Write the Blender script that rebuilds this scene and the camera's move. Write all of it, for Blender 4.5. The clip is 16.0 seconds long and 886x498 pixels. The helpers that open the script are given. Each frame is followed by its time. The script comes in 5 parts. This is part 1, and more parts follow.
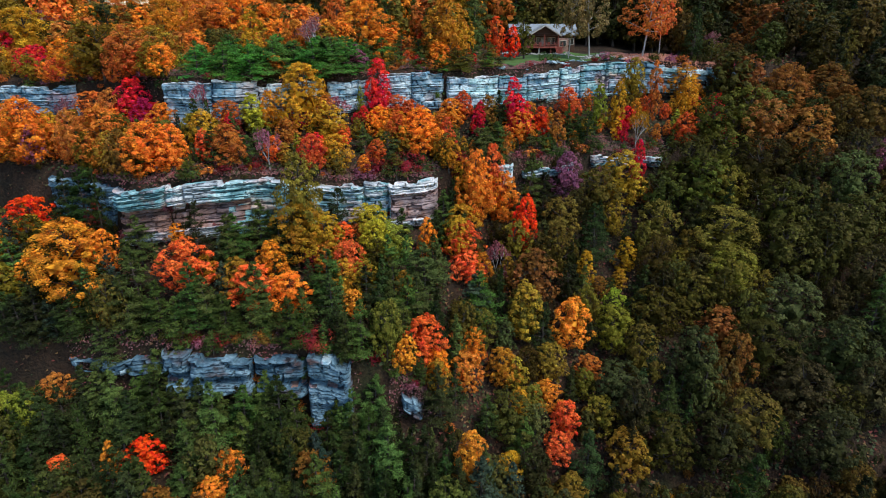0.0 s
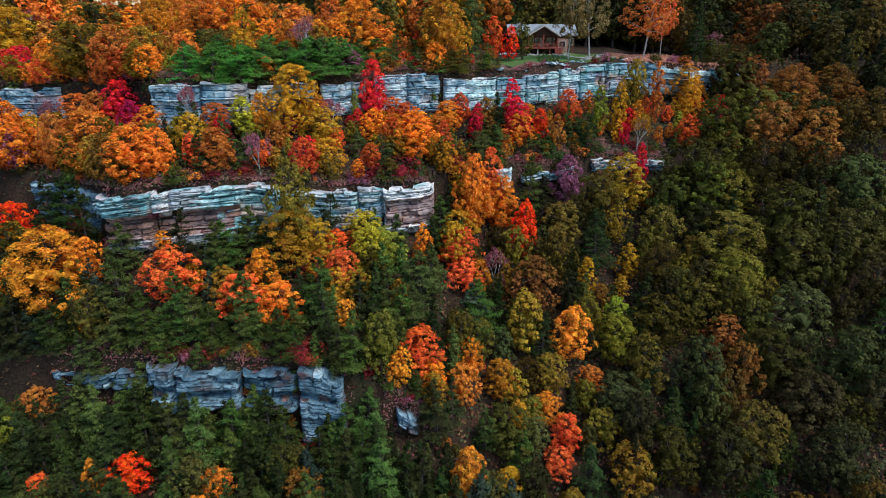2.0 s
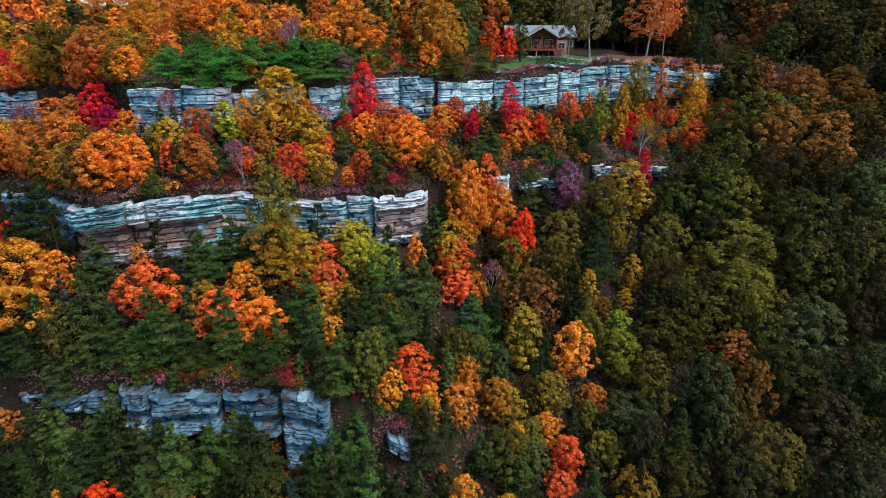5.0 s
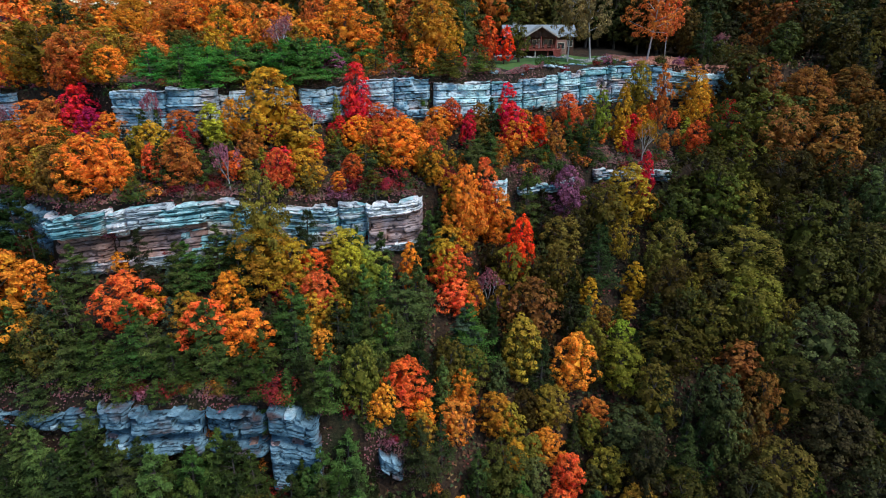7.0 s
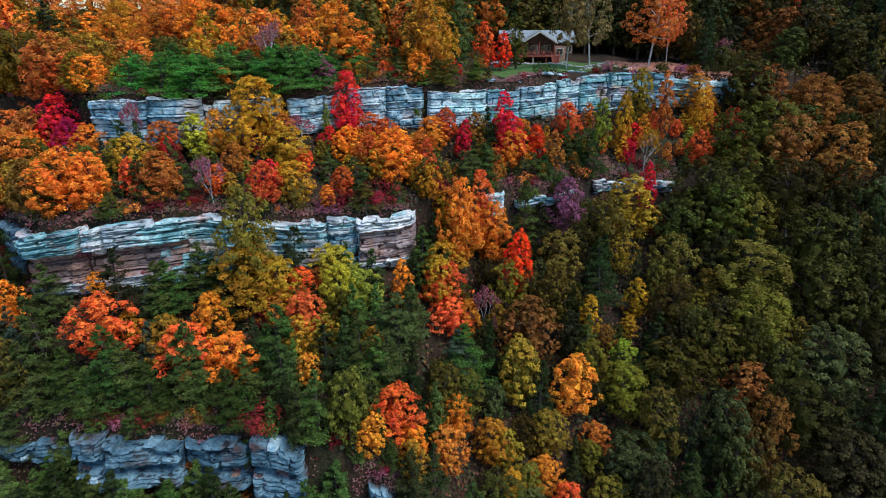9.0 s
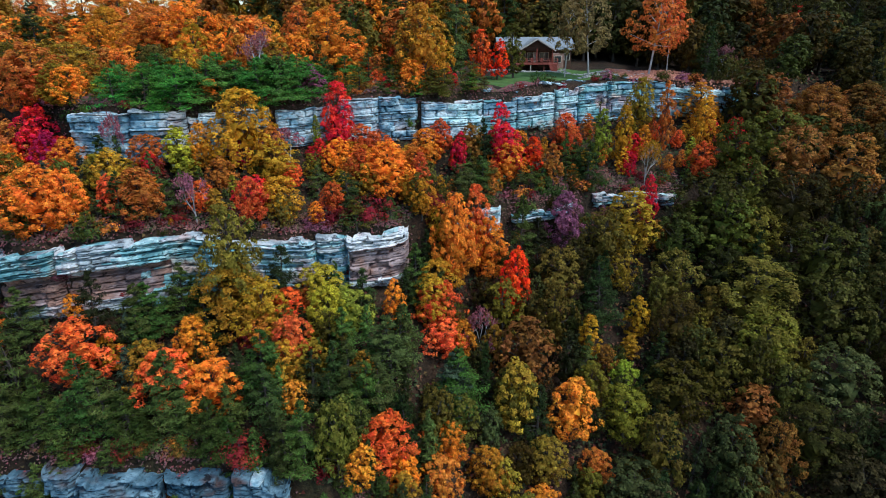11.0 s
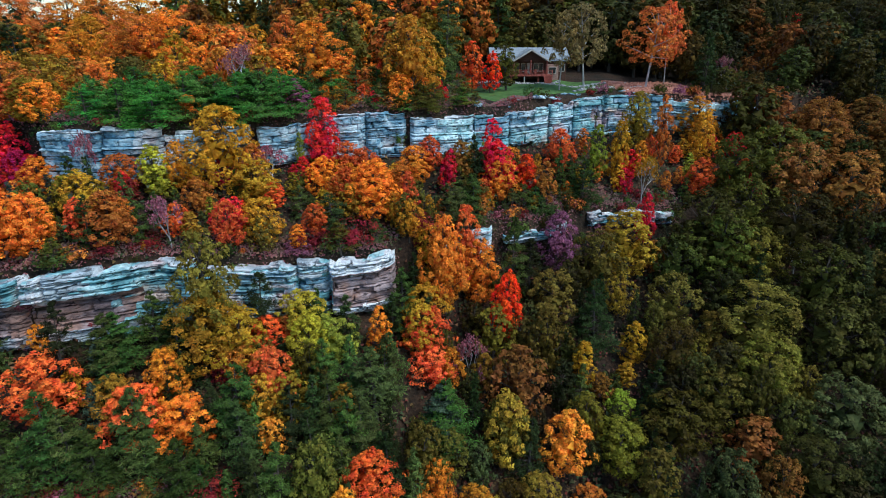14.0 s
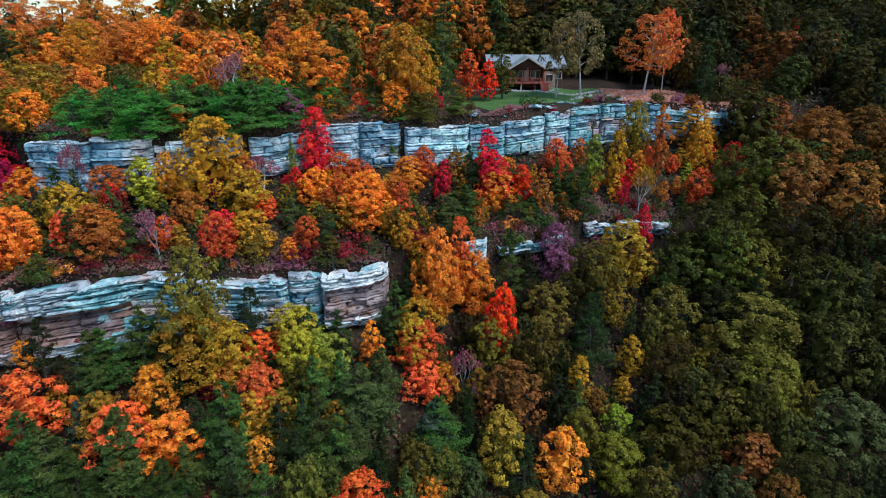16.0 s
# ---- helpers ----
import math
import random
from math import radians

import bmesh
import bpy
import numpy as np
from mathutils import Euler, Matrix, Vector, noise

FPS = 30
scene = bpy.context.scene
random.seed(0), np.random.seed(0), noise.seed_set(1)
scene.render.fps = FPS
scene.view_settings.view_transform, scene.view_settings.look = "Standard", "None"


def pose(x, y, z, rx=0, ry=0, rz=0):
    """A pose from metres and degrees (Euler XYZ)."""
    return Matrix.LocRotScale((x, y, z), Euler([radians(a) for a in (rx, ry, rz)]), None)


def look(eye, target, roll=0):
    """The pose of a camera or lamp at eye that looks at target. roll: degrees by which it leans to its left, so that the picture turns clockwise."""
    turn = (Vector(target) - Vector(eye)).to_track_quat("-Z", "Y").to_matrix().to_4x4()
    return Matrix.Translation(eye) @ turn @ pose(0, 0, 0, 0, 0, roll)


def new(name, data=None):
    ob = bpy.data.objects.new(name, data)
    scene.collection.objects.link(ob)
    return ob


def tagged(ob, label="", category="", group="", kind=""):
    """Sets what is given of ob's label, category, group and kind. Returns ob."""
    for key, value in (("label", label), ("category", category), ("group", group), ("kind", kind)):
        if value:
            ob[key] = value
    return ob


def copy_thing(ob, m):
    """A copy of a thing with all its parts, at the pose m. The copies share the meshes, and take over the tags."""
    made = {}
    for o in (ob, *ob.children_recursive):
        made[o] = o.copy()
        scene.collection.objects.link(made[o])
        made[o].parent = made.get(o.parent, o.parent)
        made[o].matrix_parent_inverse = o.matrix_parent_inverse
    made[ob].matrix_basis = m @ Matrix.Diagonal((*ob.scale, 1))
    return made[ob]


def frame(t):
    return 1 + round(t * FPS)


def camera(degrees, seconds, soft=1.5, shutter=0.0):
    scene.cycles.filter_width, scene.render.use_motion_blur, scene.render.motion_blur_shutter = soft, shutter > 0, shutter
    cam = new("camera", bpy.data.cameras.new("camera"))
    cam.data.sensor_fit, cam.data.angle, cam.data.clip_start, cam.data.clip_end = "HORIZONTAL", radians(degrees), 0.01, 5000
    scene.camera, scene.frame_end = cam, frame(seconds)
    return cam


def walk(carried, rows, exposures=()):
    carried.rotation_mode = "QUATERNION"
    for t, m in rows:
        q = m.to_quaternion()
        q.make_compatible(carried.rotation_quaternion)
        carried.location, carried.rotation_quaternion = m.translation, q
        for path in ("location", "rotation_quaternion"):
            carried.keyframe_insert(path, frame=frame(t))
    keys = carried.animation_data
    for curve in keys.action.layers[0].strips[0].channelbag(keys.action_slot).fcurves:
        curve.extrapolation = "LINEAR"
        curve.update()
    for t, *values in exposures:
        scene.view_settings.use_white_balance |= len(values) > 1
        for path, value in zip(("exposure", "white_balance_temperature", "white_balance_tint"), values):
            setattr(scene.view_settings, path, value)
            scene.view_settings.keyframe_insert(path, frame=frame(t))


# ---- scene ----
cam = camera(75.0, 16.0, 1.0)
EXPOSURES = [(0, 0.21, 6000, 7), (16, 0.09, 5400, 1)]
PATH = [
    (0, -0.282, -0.087, 60.100, 67.958, -0.007, 0.183),
    (0.5, -0.200, 0.680, 60.084, 67.976, -0.018, 0.140),
    (1, -0.132, 1.469, 60.062, 67.996, -0.001, 0.095),
    (1.5, -0.068, 2.264, 60.033, 68.004, -0.004, 0.046),
    (2, 0.000, 3.045, 60.000, 68.000, -0.000, 0.000),
    (2.5, 0.122, 3.819, 59.933, 68.043, 0.039, -0.004),
    (3, 0.254, 4.598, 59.857, 68.089, 0.054, -0.011),
    (3.5, 0.380, 5.396, 59.790, 68.136, 0.074, -0.045),
    (4, 0.501, 6.210, 59.733, 68.191, 0.076, -0.079),
    (6.5, 1.171, 10.523, 59.414, 68.265, 0.071, -0.208),
    (7, 1.319, 11.451, 59.392, 68.267, 0.083, -0.238),
    (7.5, 1.470, 12.448, 59.455, 68.316, 0.101, -0.257),
    (8, 1.644, 13.477, 59.575, 68.383, 0.114, -0.292),
    (8.5, 1.835, 14.535, 59.726, 68.433, 0.118, -0.327),
    (9, 2.024, 15.586, 59.911, 68.506, 0.105, -0.379),
    (11.5, 2.857, 20.170, 61.123, 68.693, 0.082, -0.574),
    (12, 3.062, 20.989, 61.354, 68.715, 0.040, -0.617),
    (12.5, 3.290, 21.730, 61.594, 68.751, 0.011, -0.664),
    (13, 3.513, 22.402, 61.840, 68.801, 0.009, -0.699),
    (13.5, 3.740, 22.994, 62.092, 68.848, -0.017, -0.727),
    (14, 3.950, 23.516, 62.344, 68.888, -0.046, -0.761),
    (14.5, 4.140, 23.984, 62.605, 68.929, -0.070, -0.796),
    (15, 4.314, 24.392, 62.861, 68.960, -0.105, -0.818),
    (15.5, 4.477, 24.741, 63.114, 68.999, -0.145, -0.820),
    (16, 4.630, 25.048, 63.355, 69.033, -0.170, -0.823),
]
walk(cam, [(row[0], pose(*row[1:])) for row in PATH], exposures=EXPOSURES)

# ---- world and sun ----
world = bpy.data.worlds.new("world")
scene.world = world
world.use_nodes = True
wn = world.node_tree.nodes
sky = wn.new("ShaderNodeTexSky")
sky.sky_type = "NISHITA"
sky.sun_disc = False
sky.sun_elevation = radians(56)
sky.sun_rotation = radians(122)
sky.air_density, sky.dust_density, sky.ozone_density = 1.2, 0.6, 1.6
wn["Background"].inputs["Strength"].default_value = 0.15
world.node_tree.links.new(sky.outputs["Color"], wn["Background"].inputs["Color"])
sun = new("sun", bpy.data.lights.new("sun", "SUN"))
sun.data.energy = 3.0
sun.data.angle = radians(24)
sun.data.color = (1.0, 0.92, 0.82)
sun.matrix_world = look((47.5, 70.3, 116), (0, 100, 33))


# ---- materials ----
def graph(name, rough=0.8):
    mat = bpy.data.materials.new(name)
    mat.use_nodes = True
    shader = mat.node_tree.nodes["Principled BSDF"]
    shader.inputs["Roughness"].default_value = rough
    shader.inputs["Specular IOR Level"].default_value = 0.25
    return mat, mat.node_tree.nodes, mat.node_tree.links, shader


def ramp(nodes, stops):
    r = nodes.new("ShaderNodeValToRGB")
    while len(r.color_ramp.elements) < len(stops):
        r.color_ramp.elements.new(0.5)
    for e, (p, c) in zip(r.color_ramp.elements, stops):
        e.position, e.color = p, (*c, 1)
    return r


def noise_node(nodes, links, scale, detail=4, stretch=(1, 1, 1), coords="Object", rough=0.55):
    tc = nodes.new("ShaderNodeTexCoord")
    mp = nodes.new("ShaderNodeMapping")
    mp.inputs["Scale"].default_value = stretch
    n = nodes.new("ShaderNodeTexNoise")
    n.inputs["Scale"].default_value = scale
    n.inputs["Detail"].default_value = detail
    n.inputs["Roughness"].default_value = rough
    links.new(tc.outputs[coords], mp.inputs["Vector"])
    links.new(mp.outputs["Vector"], n.inputs["Vector"])
    return n


def mixed(nodes, links, mode, factor, a, b):
    m = nodes.new("ShaderNodeMix")
    m.data_type, m.blend_type = "RGBA", mode
    for socket, value in ((m.inputs["Factor"], factor), (m.inputs["A"], a), (m.inputs["B"], b)):
        if isinstance(value, (int, float)):
            socket.default_value = value
        elif isinstance(value, tuple):
            socket.default_value = (*value, 1)
        else:
            links.new(value, socket)
    return m.outputs["Result"]


def bumped(nodes, links, shader, height, strength, distance):
    b = nodes.new("ShaderNodeBump")
    b.inputs["Strength"].default_value = strength
    b.inputs["Distance"].default_value = distance
    links.new(height, b.inputs["Height"])
    links.new(b.outputs["Normal"], shader.inputs["Normal"])


def foliage_material(name, spread, gloss):
    """Leaves: the tree's own colour, varied leaf by leaf and bough by bough; light passes through them."""
    mat, nodes, links, shader = graph(name, 0.55)
    info = nodes.new("ShaderNodeObjectInfo")
    geo = nodes.new("ShaderNodeNewGeometry")
    leaf = ramp(nodes, [(0.0, (0.62, 0.6, 0.6)), (0.5, (0.95, 0.95, 0.95)), (1.0, (1.4, 1.36, 1.28))])
    links.new(geo.outputs["Random Per Island"], leaf.inputs["Fac"])
    tint = mixed(nodes, links, "MULTIPLY", 1.0, info.outputs["Color"], leaf.outputs["Color"])
    bough = noise_node(nodes, links, 0.55, 2)
    side = ramp(nodes, [(0.35, (0, 0, 0)), (0.65, (1, 1, 1))])
    links.new(bough.outputs["Fac"], side.inputs["Fac"])
    hue = nodes.new("ShaderNodeHueSaturation")
    hue.inputs["Hue"].default_value = 0.5 + spread
    hue.inputs["Value"].default_value = 1.12
    links.new(tint, hue.inputs["Color"])
    colour = mixed(nodes, links, "MIX", side.outputs["Color"], tint, hue.outputs["Color"])
    spray = noise_node(nodes, links, 1.5, 2)
    tone = ramp(nodes, [(0.34, (0.62, 0.6, 0.6)), (0.5, (1, 1, 1)), (0.66, (1.4, 1.38, 1.34))])
    links.new(spray.outputs["Fac"], tone.inputs["Fac"])
    colour = mixed(nodes, links, "MULTIPLY", 1.0, colour, tone.outputs["Color"])
    links.new(colour, shader.inputs["Base Color"])
    shader.inputs["Specular IOR Level"].default_value = gloss
    through_leaf = nodes.new("ShaderNodeBsdfTranslucent")
    links.new(colour, through_leaf.inputs["Color"])
    blend = nodes.new("ShaderNodeMixShader")
    blend.inputs["Fac"].default_value = 0.3
    links.new(shader.outputs[0], blend.inputs[1])
    links.new(through_leaf.outputs[0], blend.inputs[2])
    links.new(blend.outputs[0], nodes["Material Output"].inputs["Surface"])
    return mat


LEAF = foliage_material("leaf", 0.024, 0.06)
NEEDLE = foliage_material("needle", 0.02, 0.06)


def bark_material(name, dark, light):
    mat, nodes, links, shader = graph(name, 0.9)
    n = noise_node(nodes, links, 3.0, 5, (1, 1, 0.25))
    r = ramp(nodes, [(0.3, dark), (0.7, light)])
    links.new(n.outputs["Fac"], r.inputs["Fac"])
    links.new(r.outputs["Color"], shader.inputs["Base Color"])
    bumped(nodes, links, shader, n.outputs["Fac"], 0.6, 0.05)
    return mat


BARK = bark_material("bark", (0.035, 0.028, 0.022), (0.11, 0.09, 0.075))
PALE_BARK = bark_material("pale_bark", (0.25, 0.23, 0.22), (0.55, 0.52, 0.5))


def rock_material(name, cool, warm, pale, warmth):
    """Weathered sandstone: grey-blue faces, pale fresh patches, warm iron stains, broken dark seams along the bedding."""
    mat, nodes, links, shader = graph(name, 0.92)
    info = nodes.new("ShaderNodeObjectInfo")
    geo = nodes.new("ShaderNodeNewGeometry")

    def field(scale, stretch, detail, rough):
        mp = nodes.new("ShaderNodeMapping")
        mp.inputs["Scale"].default_value = stretch
        links.new(geo.outputs["Position"], mp.inputs["Vector"])
        n = nodes.new("ShaderNodeTexNoise")
        n.inputs["Scale"].default_value = scale
        n.inputs["Detail"].default_value = detail
        n.inputs["Roughness"].default_value = rough
        links.new(mp.outputs["Vector"], n.inputs["Vector"])
        return n.outputs["Fac"]

    def shifted(value, amount):
        m = nodes.new("ShaderNodeMath")
        m.operation = "MULTIPLY_ADD"
        links.new(info.outputs["Random"], m.inputs[0])
        m.inputs[1].default_value = amount
        links.new(value, m.inputs[2])
        return m.outputs[0]

    blotch = ramp(nodes, [(0.36, tuple(0.62 * c for c in cool)), (0.50, cool), (0.62, tuple(0.5 * (a + b) for a, b in zip(cool, pale))), (0.74, pale)])
    links.new(shifted(field(0.42, (1, 1, 1.7), 6, 0.62), 0.16), blotch.inputs["Fac"])
    stain = ramp(nodes, [(warmth, (0, 0, 0)), (warmth + 0.1, (1, 1, 1))])
    links.new(field(0.17, (1, 1, 1.2), 5, 0.6), stain.inputs["Fac"])
    c1 = mixed(nodes, links, "MIX", stain.outputs["Color"], blotch.outputs["Color"], warm)
    grain = ramp(nodes, [(0.3, (0.5, 0.5, 0.52)), (0.5, (0.95, 0.95, 0.95)), (0.72, (1.25, 1.25, 1.22))])
    links.new(field(2.2, (1, 1, 1.6), 5, 0.7), grain.inputs["Fac"])
    c2 = mixed(nodes, links, "MULTIPLY", 0.9, c1, grain.outputs["Color"])
    crack = field(1.0, (0.8, 0.8, 3.6), 6, 0.68)
    seam = ramp(nodes, [(0.41, (0.08, 0.07, 0.08)), (0.445, (1, 1, 1))])
    links.new(crack, seam.inputs["Fac"])
    c3 = mixed(nodes, links, "MULTIPLY", 0.85, c2, seam.outputs["Color"])
    links.new(c3, shader.inputs["Base Color"])
    bumped(nodes, links, shader, crack, 0.9, 0.25)
    return mat


ROCK = rock_material("grey_sandstone", (0.18, 0.33, 0.43), (0.52, 0.40, 0.42), (0.66, 0.77, 0.80), 0.57)
ROCK_TEAL = rock_material("lichened_sandstone", (0.20, 0.42, 0.46), (0.60, 0.47, 0.40), (0.66, 0.84, 0.84), 0.58)
# Pale rock; at rims and the lit end it carries light in its colour.
ROCK_PALE = rock_material("pale_lit_sandstone", (0.40, 0.46, 0.50), (0.60, 0.47, 0.45), (0.84, 0.85, 0.85), 0.54)
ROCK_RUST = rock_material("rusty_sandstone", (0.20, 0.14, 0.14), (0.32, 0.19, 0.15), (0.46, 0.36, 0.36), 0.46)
# Darker copy of the sandstone: the pines' shade is put into its colour.
ROCK_SHADED = rock_material("shaded_sandstone", (0.075, 0.145, 0.20), (0.09, 0.06, 0.06), (0.24, 0.37, 0.45), 0.55)

mat, nodes, links, shader = graph("leaf_litter", 0.95)
n1 = noise_node(nodes, links, 0.12, 5)
n2 = noise_node(nodes, links, 2.6, 6)
r1 = ramp(nodes, [(0.35, (0.022, 0.018, 0.012)), (0.55, (0.042, 0.026, 0.017)), (0.7, (0.024, 0.028, 0.012))])
links.new(n1.outputs["Fac"], r1.inputs["Fac"])
r2 = ramp(nodes, [(0.3, (0.35, 0.35, 0.35)), (0.7, (1.6, 1.4, 1.2))])
links.new(n2.outputs["Fac"], r2.inputs["Fac"])
links.new(mixed(nodes, links, "MULTIPLY", 1.0, r1.outputs["Color"], r2.outputs["Color"]), shader.inputs["Base Color"])
bumped(nodes, links, shader, n2.outputs["Fac"], 1.0, 0.3)
LITTER = mat


def plain(name, colour, rough=0.8, scale=4.0, vary=0.35, stretch=(1, 1, 1)):
    mat, nodes, links, shader = graph(name, rough)
    n = noise_node(nodes, links, scale, 5, stretch)
    r = ramp(nodes, [(0.25, tuple(c * (1 - vary) for c in colour)), (0.75, tuple(min(1, c * (1 + vary)) for c in colour))])
    links.new(n.outputs["Fac"], r.inputs["Fac"])
    links.new(r.outputs["Color"], shader.inputs["Base Color"])
    bumped(nodes, links, shader, n.outputs["Fac"], 0.4, 0.03)
    return mat


TURF = plain("turf", (0.07, 0.13, 0.03), 0.9, 1.2, 0.45)
SEDGE = plain("dry_sedge", (0.40, 0.17, 0.11), 0.95, 1.4, 0.45)
METAL_ROOF = plain("weathered_roof_metal", (0.27, 0.29, 0.30), 0.5, 0.8, 0.2, (1, 6, 1))
LOG = plain("brown_log", (0.085, 0.042, 0.028), 0.75, 2.0, 0.4, (0.3, 0.3, 6))
DECK = plain("red_deck_wood", (0.26, 0.07, 0.05), 0.7, 2.0, 0.35)
TRIM = plain("pale_trim", (0.55, 0.50, 0.44), 0.6, 2.0, 0.15)
WALL_STONE = plain("field_stone", (0.36, 0.35, 0.33), 0.9, 2.5, 0.45)
mat, nodes, links, shader = graph("window_glass", 0.08)
shader.inputs["Base Color"].default_value = (0.02, 0.025, 0.03, 1)
shader.inputs["Specular IOR Level"].default_value = 0.6
GLASS = mat

# ---- the lie of the land ----
STATION = [-140, -100, -72, -57, -47, -38, -28, -18, -11, -4, 2, 8, 14, 20, 30, 42, 53, 70, 110, 160]
LOW_Y = [73, 71, 70, 69.5, 68.5, 67, 67.5, 66.8, 66.5, 66, 66, 66, 66, 66, 66, 66, 66, 66, 66, 66]
LOW_BASE = [9, 9, 9, 9, 9, 8.4, 8.6, 5.6, 5.0, 6, 3, -1, -3, -4, -4.5, -5, -5, -4, -2, 0]
LOW_TOP = [16.5, 16.5, 16.5, 16.5, 16.6, 17.6, 17, 17.2, 15.6, 11.5, 5, 1, -1.5, -2.5, -3, -3, -3, -2, 0, 2]
MID_Y = [98, 96, 92, 87.5, 80, 80, 86, 88.7, 90.5, 93, 97, 100.5, 103, 104.5, 110.5, 113, 113, 112, 112, 112]
MID_BASE = [29, 29, 29, 29, 28.5, 28.5, 28.5, 28, 27, 26.8, 27, 28.5, 29, 29.5, 31, 31.5, 32, 33, 36, 38]
MID_TOP = [36.5, 36.5, 36.5, 36.5, 37, 38, 37.2, 35.6, 35.2, 35, 35, 35.2, 35.2, 35.2, 35.2, 34.6, 34, 35, 37.5, 39]
TOP_Y = [116, 112, 107.5, 104, 99.8, 98.2, 101, 106, 110.5, 111.5, 112.8, 114, 116.5, 119, 126, 130.7, 131.5, 136, 142, 146]
TOP_BASE = [42, 42, 42, 42, 42.5, 43, 43, 43, 43, 43.5, 43.5, 43.5, 43.5, 44, 44, 44, 44.5, 45, 47, 48]
TOP_TOP = [48.5, 48.5, 48.6, 49.6, 50.3, 50.3, 50.3, 50.2, 50.5, 50.6, 50.6, 50.4, 50.6, 51, 51, 51, 50.3, 49, 51, 52]


def at_x(table, x):
    return np.interp(x, STATION, table)


def line_y(table, x):
    """The front line of a cliff in plan, with buttresses and bays."""
    return at_x(table, x) + 0.18 * np.sin(x * 0.52 + table[0]) + 0.08 * np.sin(x * 1.31 + 2 * table[1])


def ground(x, y):
    """The height of the ground, benches and steps included."""
    lo, mi, up = line_y(LOW_Y, x) + 1.5, line_y(MID_Y, x) + 1.5, line_y(TOP_Y, x) + 1.5
    rise = 0.085 + 0.08 * np.clip((x - 20) / 80, 0, 1)
    ys = [-60, 20, lo - 0.9, lo, mi - 0.9, mi, up - 0.9, up, up + 26, up + 60, up + 260]
    zs = [-45, at_x(LOW_BASE, x) - 26, at_x(LOW_BASE, x), at_x(LOW_TOP, x), at_x(MID_BASE, x), at_x(MID_TOP, x), at_x(TOP_BASE, x),
          at_x(TOP_TOP, x), at_x(TOP_TOP, x) + 0.6, at_x(TOP_TOP, x) + 0.6 + 34 * rise, at_x(TOP_TOP, x) + 0.6 + 34 * rise + 200 * rise * 0.8]
    bump = 0.35 * np.sin(x * 0.41 + y * 0.23) * np.sin(y * 0.37 - x * 0.11)
    return float(np.interp(y, ys, zs)) + float(bump)


def part(name, data, material, parent=None, label=""):
    """One mesh object, under a thing or a part if one is given."""
    if isinstance(data, bmesh.types.BMesh):
        me = bpy.data.meshes.new(name)
        data.to_mesh(me)
        data.free()
    else:
        me = data
    if material and not me.materials:
        me.materials.append(material)
    ob = new(name, me)
    if parent:
        ob.parent = parent
    return tagged(ob, label)


def mesh_of(name, verts, faces, material, smooth=False):
    me = bpy.data.meshes.new(name)
    me.from_pydata([tuple(v) for v in verts], [], [tuple(f) for f in faces])
    me.materials.append(material)
    if smooth:
        me.polygons.foreach_set("use_smooth", [True] * len(me.polygons))
    me.update()
    return me


# ---- ground ----
def build_ground():
    xs = np.concatenate([np.linspace(-420, -100, 24, endpoint=False), np.arange(-100, 110, 1.5), np.linspace(110, 420, 24)])
    ys = np.concatenate([np.linspace(-160, 20, 16, endpoint=False), np.arange(20, 50, 2.5), np.arange(50, 165, 0.9), np.linspace(165, 900, 34)])
    verts, faces = [], []
    for y in ys:
        for x in xs:
            z = ground(x, y)
            if y < -60:
                z = -45 + 0.25 * (-60 - y)
            verts.append((x, y, z))
    w = len(xs)
    for j in range(len(ys) - 1):
        for i in range(w - 1):
            a = j * w + i
            faces.append((a, a + 1, a + w + 1, a + w))
    ob = new("ground", mesh_of("ground", verts, faces, LITTER, True))
    tagged(ob, "steep wooded hillside covered in brown leaf litter", "hillside", kind="structure")


build_ground()


# ---- cliffs ----
def dice(seed, *keys):
    """A fixed number between 0 and 1 for every whole-numbered key."""
    h = np.sin(sum((np.asarray(k, float) * w for k, w in zip(keys, (12.9898, 78.233, 37.719)))) + seed * 4.137) * 43758.5453
    return h - np.floor(h)


def drift(seed, u, v):
    """Smooth noise over the plane, between -1 and 1."""
    i, j = np.floor(u), np.floor(v)
    a, b = u - i, v - j
    a, b = a * a * (3 - 2 * a), b * b * (3 - 2 * b)
    low = dice(seed, i, j) * (1 - a) + dice(seed, i + 1, j) * a
    high = dice(seed, i, j + 1) * (1 - a) + dice(seed, i + 1, j + 1) * a
    return 2 * (low * (1 - b) + high * b) - 1


